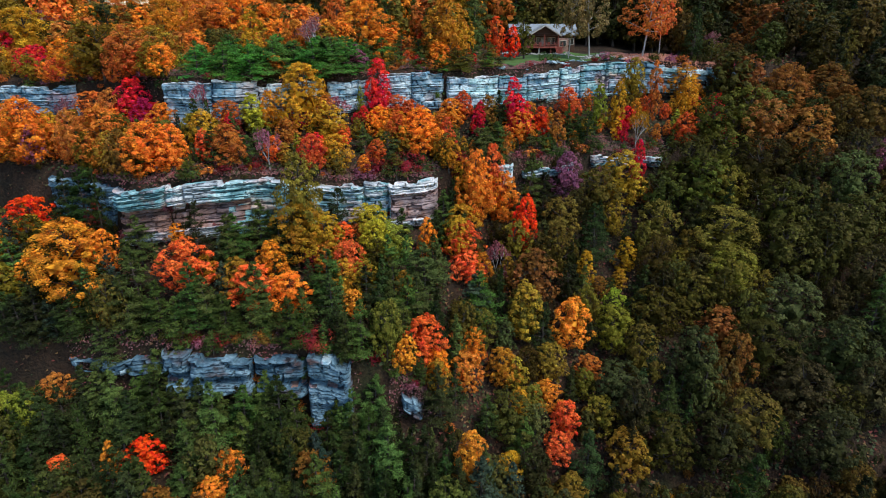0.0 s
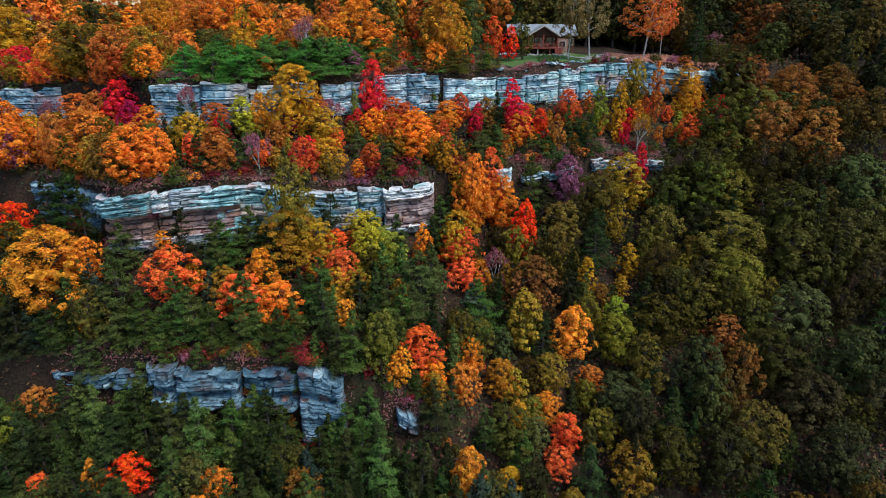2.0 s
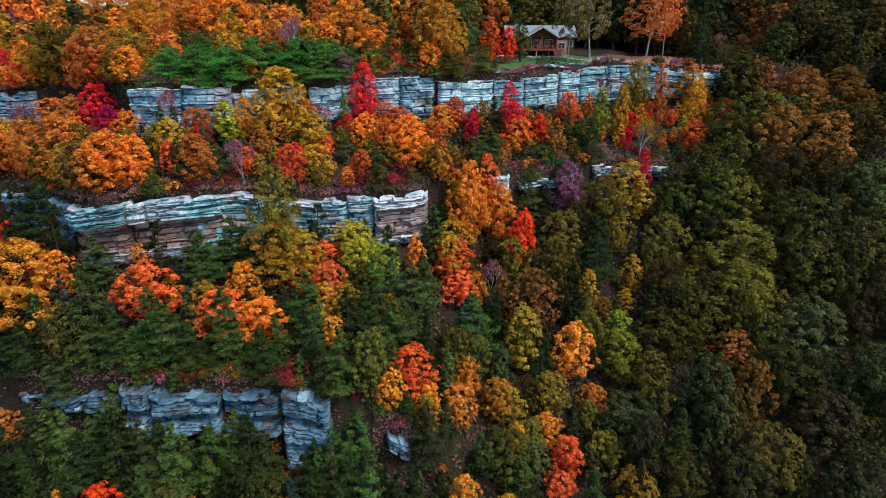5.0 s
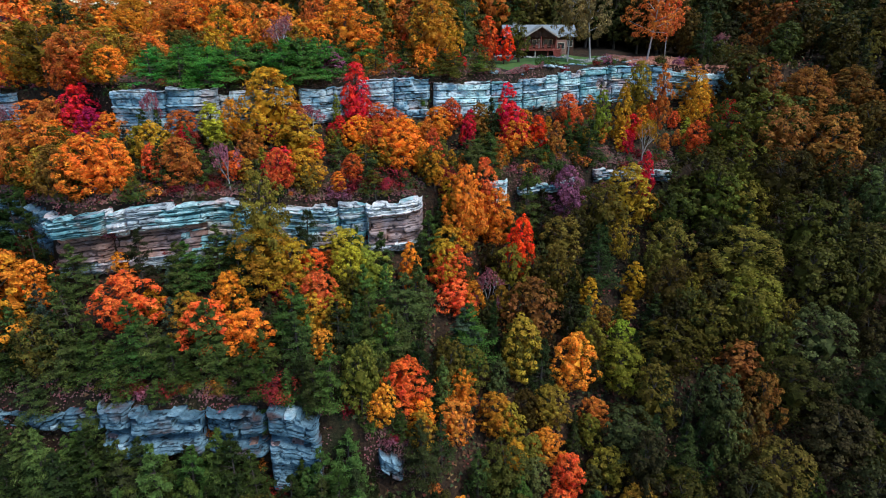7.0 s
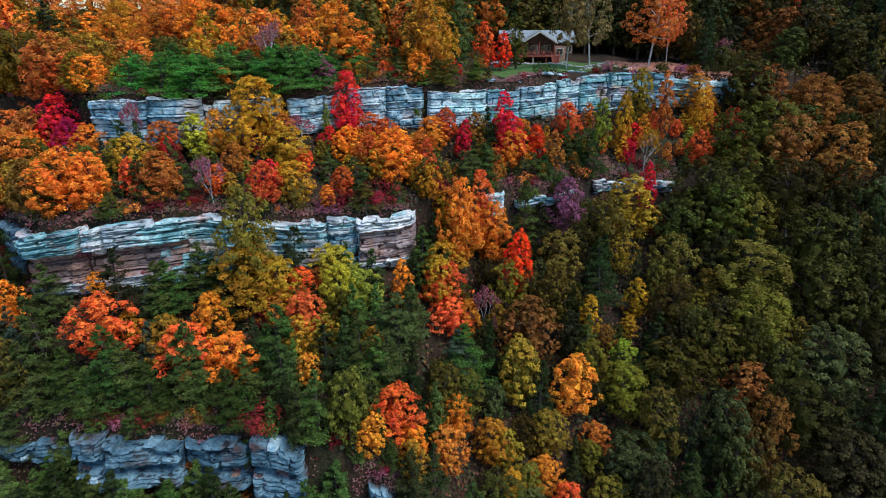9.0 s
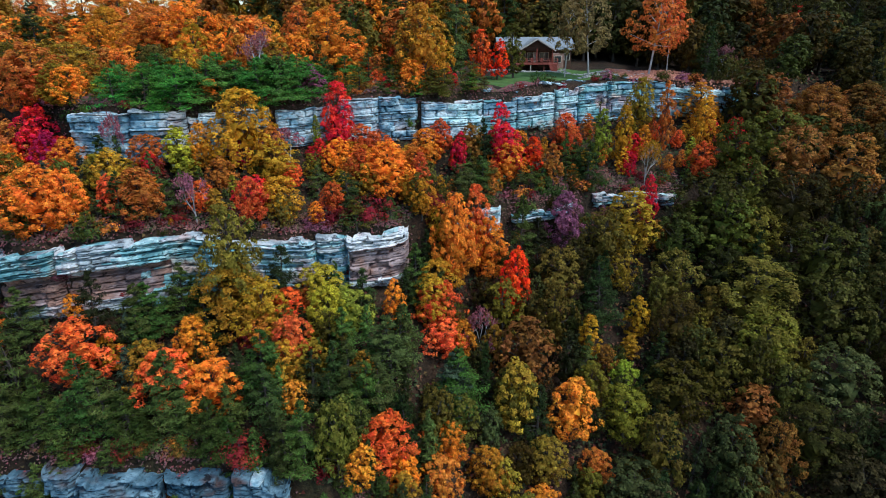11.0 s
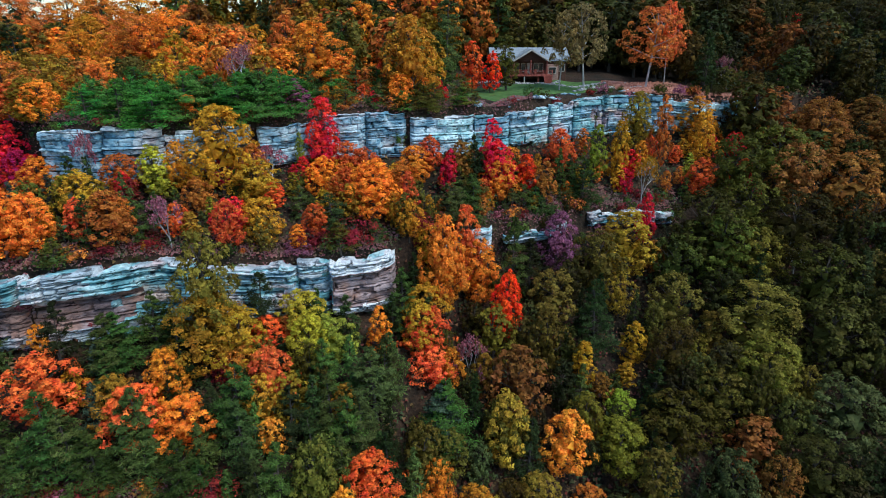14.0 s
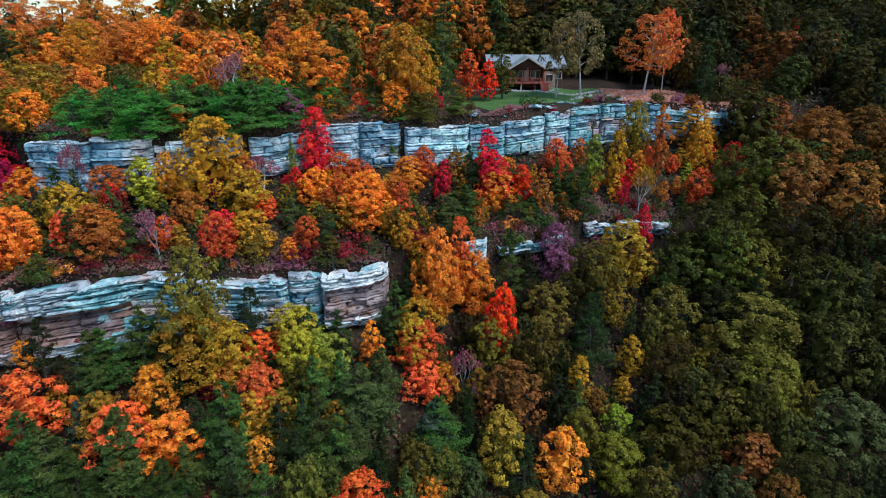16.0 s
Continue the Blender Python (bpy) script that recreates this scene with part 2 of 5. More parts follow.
def rock_face(seed, line, top, x0, x1, ahead, lower, high, courses, overhang, choose, block):
    """One buttress of a cliff: beds that stand proud or worn back, split by joints into blocks, with open seams and a ragged rim."""
    nx, nz = max(6, int((x1 - x0) / 0.18)), max(8, int(high / 0.07))
    x, d = np.meshgrid(np.linspace(x0, x1, nx + 1), np.linspace(0, high, nz + 1))
    floors = np.cumsum([0.0] + [c[0] for c in courses])
    level = d + 0.10 * drift(seed, x * 0.12, 0 * d) + 0.035 * drift(seed + 1, x * 0.9, d * 0.8) + 0.3
    bed = np.clip(np.searchsorted(floors, level.ravel(), side="right").reshape(level.shape) - 1, 0, len(courses) - 1)
    thick = np.array([c[0] for c in courses])[bed]
    shelf = np.array([c[1] for c in courses])[bed]
    within = level - floors[bed]
    long = block * (0.55 + 0.9 * dice(seed + 2, bed))
    along = (x + 9 * dice(seed + 3, bed) + 0.12 * drift(seed + 4, x * 1.3, d * 2.2)) / long
    cell = np.floor(along)
    luck = dice(seed + 5, bed, cell)
    out = ahead + overhang(x, d) + shelf + 0.36 * (luck - 0.5) - 0.6 * (luck < 0.08)
    seam = np.minimum(within, thick - within)
    open_ = np.clip(0.55 + 0.9 * drift(seed + 6, x * 0.5, bed * 3.0), 0.1, 1)
    out -= open_ * 1.3 * np.exp(-(seam / 0.062) ** 2)
    side = np.minimum(along - cell, cell + 1 - along) * long
    out -= 0.9 * np.clip(dice(seed + 7, bed, np.round(along)) * 1.6 - 0.3, 0, 1) * np.exp(-(side / 0.11) ** 2)
    out += 0.34 * (dice(seed + 8, np.floor(x / 4.3 + 0.25 * drift(seed + 15, x * 0.7, d * 0.5))) - 0.5) + 0.10 * drift(seed + 9, x * 1.3, d * 2.4) + 0.06 * drift(seed + 10, x * 3.1, d * 4.2)
    edge = np.minimum(x - x0, x1 - x)
    out -= 1.3 * np.exp(-(edge / 0.28) ** 1.2)
    out -= 0.5 * np.exp(-((high - d) / 0.4) ** 2) + 0.22 * np.exp(-(d / 0.16) ** 2)
    rim = at_x(top, x) - lower
    ragged = rim - 0.75 * dice(seed + 11, np.floor(x / 1.7 + 0.3 * drift(seed, x, 0 * x))) ** 2 - 0.12 - 0.12 * drift(seed + 12, x * 0.9, 0 * x)
    y = line_y(line, x) - out
    z = np.minimum(rim - d, ragged) + 0.03 * drift(seed + 13, x * 2, d * 3)
    back = [(x[0], y[0] + step, z[0] - 0.1 * step + 0.12 * drift(seed + 14, x[0] * 1.2, 0 * x[0] + step)) for step in (2.6, 1.2, 0.5)]
    rows = [np.stack(b, 1) for b in back] + [np.stack((x[j], y[j], z[j]), 1) for j in range(nz + 1)] + [np.stack((x[nz], y[nz] + 2.2, z[nz]), 1)]
    verts = np.concatenate(rows).tolist()
    w = nx + 1
    faces, kinds, mats = [], [], []
    for j in range(len(rows) - 1):
        jj = min(max(j - 3, 0), nz)
        for i in range(nx):
            a = j * w + i
            faces.append((a + w, a + w + 1, a + 1, a))
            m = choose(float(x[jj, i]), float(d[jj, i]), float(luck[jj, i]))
            if m not in mats:
                mats.append(m)
            kinds.append(mats.index(m))
    me = mesh_of("rock_face", verts, faces, mats[0])
    for m in mats[1:]:
        me.materials.append(m)
    me.polygons.foreach_set("material_index", kinds)
    return me


def build_cliff(name, label, line, base, top, spans, seed, choose, overhang, beds, width, block):
    """Buttresses of bedded sandstone along a cliff line, with open joints between them.
    spans: (from x, to x, share of the height that is bare rock, how far forward, how much lower)."""
    rng = random.Random(seed)
    cliff = tagged(new(name), label, "cliff", kind="structure")
    courses = [(rng.choice(beds), rng.uniform(-0.26, 0.26)) for k in range(60)]
    for x0, x1, share, ahead, lower in spans:
        x = x0
        while x < x1 - 0.5:
            wide = min(rng.uniform(*width), x1 - x)
            if x1 - x - wide < 0.4 * width[0]:
                wide = x1 - x
            xc = x + wide / 2
            high = share * (float(at_x(top, xc)) - float(at_x(base, xc))) - lower
            me = rock_face(seed + int(10 * x), line, top, x - 0.12, x + wide + 0.12, ahead + rng.uniform(-0.3, 0.4), lower + rng.uniform(-0.2, 0.3), high, courses, overhang, choose, block)
            part("rock_face", me, None, cliff)
            x += wide
    return cliff


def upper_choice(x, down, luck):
    # Paler rim and right end of the left mass: light put into the colour.
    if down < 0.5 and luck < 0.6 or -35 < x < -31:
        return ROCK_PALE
    if down > 4.0 and -22 < x < 4 and luck < 0.6:
        return ROCK_PALE
    return ROCK_TEAL if x > 2 and luck > 0.55 else ROCK


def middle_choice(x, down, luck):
    # Paler along the rim: light from above is put into the rock colour.
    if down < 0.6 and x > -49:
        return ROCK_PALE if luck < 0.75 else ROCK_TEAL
    # Left end in the darker copy of the rock: tree shade put into colour.
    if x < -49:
        return ROCK_SHADED if luck < 0.8 else ROCK
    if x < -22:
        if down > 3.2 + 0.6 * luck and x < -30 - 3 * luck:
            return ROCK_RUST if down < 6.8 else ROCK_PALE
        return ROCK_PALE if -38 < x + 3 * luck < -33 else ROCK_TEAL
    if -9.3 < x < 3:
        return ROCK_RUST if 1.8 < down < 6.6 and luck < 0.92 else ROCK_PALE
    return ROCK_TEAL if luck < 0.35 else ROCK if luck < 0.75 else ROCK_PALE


def upper_overhang(x, down):
    return np.where((x > 0) & (x < 10.4), np.interp(down, (0, 2.6, 3.2, 6.4, 7.2), (0.2, 0.5, 1.4, 1.7, 0.2)), 0.06 * down)


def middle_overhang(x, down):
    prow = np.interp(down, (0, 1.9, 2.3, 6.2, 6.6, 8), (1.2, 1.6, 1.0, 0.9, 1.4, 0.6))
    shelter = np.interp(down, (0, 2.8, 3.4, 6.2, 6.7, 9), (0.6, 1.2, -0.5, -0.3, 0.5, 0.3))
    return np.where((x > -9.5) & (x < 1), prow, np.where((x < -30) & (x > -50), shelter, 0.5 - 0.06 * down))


def lower_overhang(x, down):
    return np.interp(down, (0, 2.6, 3.0, 4.0, 4.5, 12), (0.2, 0.5, -1.1, -0.9, 0.7, 1.2)) + 0.2 * np.sin(0.5 * x)


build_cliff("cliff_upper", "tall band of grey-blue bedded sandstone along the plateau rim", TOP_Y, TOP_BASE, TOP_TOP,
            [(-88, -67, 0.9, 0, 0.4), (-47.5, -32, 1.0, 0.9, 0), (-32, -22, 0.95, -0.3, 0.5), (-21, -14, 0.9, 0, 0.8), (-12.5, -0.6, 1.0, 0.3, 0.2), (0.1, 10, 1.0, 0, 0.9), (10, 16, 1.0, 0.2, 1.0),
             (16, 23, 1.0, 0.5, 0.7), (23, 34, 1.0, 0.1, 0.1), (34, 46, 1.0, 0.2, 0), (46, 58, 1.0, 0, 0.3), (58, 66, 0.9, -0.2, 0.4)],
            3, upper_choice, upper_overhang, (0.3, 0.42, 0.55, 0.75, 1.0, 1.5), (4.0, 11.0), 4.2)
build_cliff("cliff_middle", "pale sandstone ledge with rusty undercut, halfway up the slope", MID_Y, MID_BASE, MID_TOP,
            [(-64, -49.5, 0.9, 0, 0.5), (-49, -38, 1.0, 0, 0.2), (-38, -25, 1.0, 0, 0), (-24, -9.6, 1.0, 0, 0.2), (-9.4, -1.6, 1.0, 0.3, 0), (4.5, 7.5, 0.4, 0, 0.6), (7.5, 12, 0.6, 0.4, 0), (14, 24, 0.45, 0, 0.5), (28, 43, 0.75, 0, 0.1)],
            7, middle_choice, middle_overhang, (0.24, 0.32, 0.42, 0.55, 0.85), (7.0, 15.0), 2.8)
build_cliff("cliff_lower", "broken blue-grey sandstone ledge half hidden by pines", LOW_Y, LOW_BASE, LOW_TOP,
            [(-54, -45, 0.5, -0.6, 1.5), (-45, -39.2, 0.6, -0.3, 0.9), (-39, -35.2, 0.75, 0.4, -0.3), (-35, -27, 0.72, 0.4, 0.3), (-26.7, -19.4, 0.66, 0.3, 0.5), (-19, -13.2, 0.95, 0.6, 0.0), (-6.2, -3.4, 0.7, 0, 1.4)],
            11, lambda x, d, luck: ROCK_RUST if luck < 0.1 and 2.5 < d < 4.5 else ROCK if luck > 0.97 else ROCK_SHADED, lower_overhang, (0.26, 0.36, 0.5, 0.7, 1.0), (6.0, 12.0), 2.0)


# ---- trees ----
def leaves_at(rng, points, normals, size, verts, faces, squash=1.0):
    """A leaf spray (a three-cornered blade) at each point, roughly facing its normal."""
    n = len(points)
    a = normals + rng.normal(0, 0.3, (n, 3))
    a /= np.linalg.norm(a, axis=1)[:, None]
    b = np.cross(a, rng.normal(0, 1, (n, 3)))
    b /= np.linalg.norm(b, axis=1)[:, None]
    c = np.cross(a, b)
    s = size * rng.uniform(0.6, 1.35, n)[:, None]
    u = rng.uniform(0.7, 1.2, (n, 3, 1))
    blade = np.stack([points - b * s * u[:, 0] - c * s * 0.5 * squash, points + b * s * u[:, 1] - c * s * 0.4 * squash + a * s * 0.25, points + c * s * 1.15 * squash * u[:, 2]], 1)
    start = len(verts)
    verts.extend(blade.reshape(-1, 3).tolist())
    faces.extend((start + np.arange(3 * n).reshape(n, 3)).tolist())


def tube(verts, faces, p, q, r0, r1, sides=5, joined=0):
    """A tapered limb, grown on to the vertex "joined" of the wood so far; gives the first vertex of its end."""
    p, q = np.array(p, float), np.array(q, float)
    axis = (q - p) / max(1e-6, np.linalg.norm(q - p))
    u = np.cross(axis, (0.31, 0.77, 0.55))
    u /= np.linalg.norm(u)
    v = np.cross(axis, u)
    start = len(verts)
    for c, r in ((p, r0), (q, r1)):
        for k in range(sides):
            a = 2 * math.pi * k / sides
            verts.append((c + r * (math.cos(a) * u + math.sin(a) * v)).tolist())
    for k in range(sides):
        m = (k + 1) % sides
        faces.append((start + k, start + m, start + sides + m, start + sides + k))
    if start:
        faces.append((joined, start, start + 1))
    return start + sides


def broadleaf(seed, radius, height, clear, lumps, leaves, size, narrow=1.0, bark=None, gaps=0.0, full=1.0, stem=1.0, point=0.0):
    """Meshes of trunk and crown: tufts of leaf sprays on limbs, standing apart from one another. point: 0 for a dome, 1 for a tapering top."""
    rng = np.random.default_rng(seed)
    wood_v, wood_f, leaf_v, leaf_f = [], [], [], []
    lean = rng.normal(0, 0.03, 2) * height
    fork = np.array((lean[0] * 0.5, lean[1] * 0.5, clear + 0.15 * (height - clear)))
    tube(wood_v, wood_f, (0, 0, -1.2), fork, stem * (0.02 * height + 0.05), stem * (0.014 * height + 0.03), 6)
    tip = np.array((lean[0], lean[1], height * 0.9))
    tube(wood_v, wood_f, fork, tip, stem * (0.014 * height + 0.03), 0.02, 5)
    centre = np.array((lean[0], lean[1], clear + 0.42 * (height - clear)))
    lobe = rng.uniform(0, 6.28, 3)
    tufts_at = []
    for k in range(lumps):
        s = (k + 0.5) / lumps
        a = k * 2.39996 + rng.uniform(-0.5, 0.5)
        rise = 1 - s ** 1.15 * 0.98
        wide = math.sin(math.pi * min(1.0, 0.06 + 0.90 * (1 - rise) ** (0.5 + 0.5 * point) * 0.62)) if rise > 0.3 else 0.95 - 0.5 * (0.3 - rise) / 0.3
        wide *= 1 + 0.16 * math.sin(2 * a + lobe[0]) + 0.12 * math.sin(3 * a + 5 * rise + lobe[1])
        reach = rng.uniform(0.78, 1.0) if k % 4 else rng.uniform(0.3, 0.7)
        c = np.array((lean[0] * rise + math.cos(a) * radius * wide * reach * narrow, lean[1] * rise + math.sin(a) * radius * wide * reach * narrow,
                      clear + (height - clear) * (0.04 + 0.90 * rise) * rng.uniform(0.93, 1.03)))
        tufts_at.append(c)
        if k % 6 == 0:
            base = fork + (tip - fork) * np.clip((c[2] - fork[2]) / max(0.1, tip[2] - fork[2]) - 0.3, 0, 0.8)
            tube(wood_v, wood_f, base, c, 0.04 + 0.005 * height, 0.02, 3)
    per = leaves // lumps
    swell = full * radius * 1.75 / math.sqrt(lumps)
    for c in tufts_at:
        r = swell * rng.uniform(0.65, 1.2)
        away = (c - centre) / radius
        d = rng.normal(0, 1, (per, 3))
        d += 0.8 * away + np.array((0, 0, 0.5))
        d /= np.linalg.norm(d, axis=1)[:, None]
        shell = rng.uniform(0.35, 1.15, per)[:, None] ** 0.5
        pts = c + d * r * shell * np.array((1.05, 1.05, 0.85)) * rng.uniform(0.8, 1.25, 3)
        keep = rng.random(per) > gaps
        facing = d + 0.35 * away + np.array((0, 0, 0.25))
        facing /= np.linalg.norm(facing, axis=1)[:, None]
        leaves_at(rng, pts[keep], facing[keep], size, leaf_v, leaf_f)
    core = 90 if gaps < 0.2 else 30
    d = rng.normal(0, 1, (core, 3))
    d *= (rng.uniform(0.1, 0.55, core) / np.linalg.norm(d, axis=1))[:, None]
    leaves_at(rng, centre + d * np.array((radius * narrow, radius * narrow, 0.45 * (height - clear))), d / np.linalg.norm(d, axis=1)[:, None], 0.17 * radius, leaf_v, leaf_f)
    return mesh_of("trunk", wood_v, wood_f, bark or BARK), mesh_of("crown", leaf_v, leaf_f, LEAF)


def conifer(seed, radius, height, clear, whorls, per, size, point=1.4):
    """Meshes of trunk and crown of a pine: whorls of flat drooping boughs of needles."""
    rng = np.random.default_rng(seed)
    wood_v, wood_f, leaf_v, leaf_f = [], [], [], []
    tube(wood_v, wood_f, (0, 0, -1.2), (0, 0, height * 0.97), 0.018 * height + 0.03, 0.02, 6)
    for w in range(whorls):
        s = (w + 0.5) / whorls
        z = clear + (height - clear) * s
        for b in range(rng.integers(3, 6)):
            a = rng.uniform(0, 2 * math.pi)
            long = radius * (1 - s ** point) * rng.uniform(0.55, 1.15) + 0.25
            out = np.array((math.cos(a), math.sin(a), 0))
            rise = rng.uniform(-0.34, 0.2) + 0.42 * s
            end = np.array((0, 0, z)) + out * long + np.array((0, 0, long * rise))
            tube(wood_v, wood_f, (0, 0, z), end, 0.05, 0.012, 3)
            n = max(4, int(per * (0.35 + 0.65 * long / radius)))
            u = rng.uniform(0.25, 1.08, n) ** 0.8
            side = np.array((-out[1], out[0], 0))
            pts = np.array((0, 0, z)) + out * long * u[:, None] + side * (rng.normal(0, 0.22, n) * long * (1.15 - u * 0.6))[:, None]
            pts[:, 2] += u * long * rise + rng.normal(0, 0.12, n) - 0.1 * (u - 0.5) ** 2 * long
            normal = np.tile(np.array((0, 0, 0.8)) + 0.5 * out, (n, 1)) + rng.normal(0, 0.3, (n, 3))
            leaves_at(rng, pts, normal, size, leaf_v, leaf_f, 0.26)
    return mesh_of("trunk", wood_v, wood_f, BARK), mesh_of("crown", leaf_v, leaf_f, NEEDLE)


def bare_tree(seed, height, spread, leaves, size, bark):
    """Meshes of a nearly leafless tree: forking pale branches and a few last leaves."""
    rng = np.random.default_rng(seed)
    wood_v, wood_f, leaf_v, leaf_f = [], [], [], []
    ends = []

    def grow(p, way, long, r, level, joined):
        q = p + way * long
        tip = tube(wood_v, wood_f, p, q, r, r * 0.62, 5 if level < 2 else 3, joined)
        if level == 4:
            ends.append(q)
            return
        for k in range(3 if level < 3 else 2):
            turn = way + rng.normal(0, 0.42 * spread, 3) + np.array((0, 0, 0.12))
            turn /= np.linalg.norm(turn)
            grow(p + way * long * rng.uniform(0.6, 1.0), turn, long * rng.uniform(0.6, 0.8), r * 0.6, level + 1, tip)

    grow(np.array((0, 0, -0.8)), np.array((0.03, 0.02, 1.0)), height * 0.36, 0.017 * height + 0.02, 0, 0)
    ends = np.array(ends)
    pick = ends[rng.integers(0, len(ends), leaves)] + rng.normal(0, 0.28, (leaves, 3))
    leaves_at(rng, pick, rng.normal(0, 1, (leaves, 3)), size, leaf_v, leaf_f)
    return mesh_of("trunk", wood_v, wood_f, bark), mesh_of("crown", leaf_v, leaf_f, LEAF)


# kind: (makers of trunk and crown by leaf count and leaf size, seeds, design radius, design height, category, leaves near and far, leaf sizes near and far)
KINDS = {
    "maple": (lambda s, n, z: broadleaf(s, 4.0, 11.0, 0.4, 130 + s % 7, n, z, point=0.3 + 0.1 * (s % 6)), range(20, 26), 4.0, 11.0, "tree", (6000, 1800), (0.155, 0.28)),
    "tall_maple": (lambda s, n, z: broadleaf(s, 4.2, 14.0, 2.2, 130, n, z, point=0.5), range(26, 30), 4.2, 14.0, "tree", (5600, 1700), (0.17, 0.30)),
    "oak": (lambda s, n, z: broadleaf(s, 4.6, 12.0, 0.8, 112 + s % 9, n, z, full=1.0), range(30, 36), 4.6, 12.0, "tree", (4400, 2200), (0.20, 0.26)),
    "hickory": (lambda s, n, z: broadleaf(s, 3.9, 13.0, 1.0, 100 + s % 5, n, z, full=1.0, point=0.3), range(36, 40), 3.9, 13.0, "tree", (3800, 2000), (0.19, 0.26)),
    "sapling": (lambda s, n, z: broadleaf(s, 2.0, 8.0, 0.4, 70 + s % 5, n, z, point=0.8), range(40, 44), 2.0, 8.0, "tree", (3000, 1100), (0.135, 0.22)),
    "far_maple": (lambda s, n, z: broadleaf(s, 4.4, 15.0, 2.0, 80, n, z, point=0.4), range(50, 54), 4.4, 15.0, "tree", (2400, 1300), (0.30, 0.44)),
    "far_oak": (lambda s, n, z: broadleaf(s, 4.4, 15.0, 1.5, 80, n, z, point=0.1), range(57, 60), 4.4, 15.0, "tree", (2400, 1200), (0.30, 0.45)),
    "lawn_tree": (lambda s, n, z: broadleaf(s, 4.6, 15.0, 4.2, 60, n, z, gaps=0.25, bark=PALE_BARK, stem=0.6, full=0.9), range(54, 57), 4.6, 15.0, "tree", (4200, 1500), (0.20, 0.36)),
    "pine": (lambda s, n, z: conifer(s, 3.4, 13.0, 1.0, 17, n, z), range(60, 65), 3.4, 13.0, "pine", (105, 36), (0.265, 0.44)),
    "hemlock": (lambda s, n, z: conifer(s, 3.2, 13.0, 0.6, 20, n, z, 1.0), range(65, 69), 3.2, 13.0, "hemlock", (70, 28), (0.27, 0.43)),
    "young_pine": (lambda s, n, z: conifer(s, 1.9, 5.5, 0.1, 11, n, z, 1.7), range(70, 73), 1.9, 5.5, "pine", (70, 34), (0.19, 0.28)),
    "bare_tree": (lambda s, n, z: bare_tree(s, 9.0, 1.0, n, z, PALE_BARK), range(80, 83), 3.2, 9.0, "tree", (800, 420), (0.16, 0.22)),
    "shrub": (lambda s, n, z: broadleaf(s, 1.5, 1.7, 0.05, 14, n, z), range(90, 93), 1.5, 1.7, "shrub", (650, 380), (0.11, 0.15)),
}
# hue: (leaf colour, words)
HUES = {
    "crimson": ((0.62, 0.012, 0.075), "crimson"),
    "scarlet": ((0.86, 0.010, 0.016), "bright scarlet"),
    "magenta": ((0.46, 0.02, 0.13), "magenta-red"),
    "vermilion": ((0.74, 0.085, 0.035), "red-orange"),
    "orange": ((0.72, 0.20, 0.024), "orange"),
    "rust": ((0.56, 0.14, 0.032), "rusty orange"),
    "gold": ((0.54, 0.235, 0.02), "golden"),
    "yellow": ((0.52, 0.36, 0.03), "yellow"),
    "lime": ((0.30, 0.27, 0.03), "yellow-green"),
    # Olives, bronze and umber are dimmed: the right slope's shade put into leaf colour.
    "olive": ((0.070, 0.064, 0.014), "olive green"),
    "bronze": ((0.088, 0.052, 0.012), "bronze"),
    "ochre": ((0.27, 0.145, 0.017), "ochre"),
    "moss": ((0.112, 0.094, 0.017), "moss-green"),
    "khaki": ((0.20, 0.125, 0.05), "faded brownish"),
    "drab": ((0.115, 0.078, 0.015), "drab yellow-brown"),
    "straw": ((0.21, 0.145, 0.022), "straw-gold"),
    "sage": ((0.076, 0.078, 0.024), "sage-green"),
    "umber": ((0.22, 0.080, 0.02), "dull russet"),
    "green": ((0.082, 0.116, 0.026), "green"),
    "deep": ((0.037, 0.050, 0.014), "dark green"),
    "blue": ((0.060, 0.092, 0.056), "blue-green"),
    "bright": ((0.098, 0.23, 0.036), "bright green"),
    "plum": ((0.29, 0.10, 0.15), "plum"),
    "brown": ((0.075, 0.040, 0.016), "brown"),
    # Olive-brown with the right slope's shade put into the colour.
    "dusk": ((0.047, 0.043, 0.014), "shade-dimmed olive-brown"),
    "wine": ((0.20, 0.018, 0.035), "dark wine-red"),
}
FORMS = {"maple": "broad-leaved maple", "tall_maple": "tall maple against the cliff", "oak": "rounded oak in autumn leaf", "sapling": "slender young tree",
         "far_maple": "tall forest maple", "far_oak": "tall forest oak", "pine": "pine with drooping boughs", "young_pine": "bushy young pine", "hickory": "upright hickory", "hemlock": "feathery hemlock", "lawn_tree": "clear-trunked tree by the lawn",
         "bare_tree": "nearly leafless pale-branched tree", "shrub": "low shrub on the ledge"}
PLACES = ((0, "below the cliffs"), (27, "on the slope"), (36, "on the bench"), (47, "on the plateau"))
planted, marked = [], []
filling = False
stock = {}
spin = random.Random(5)


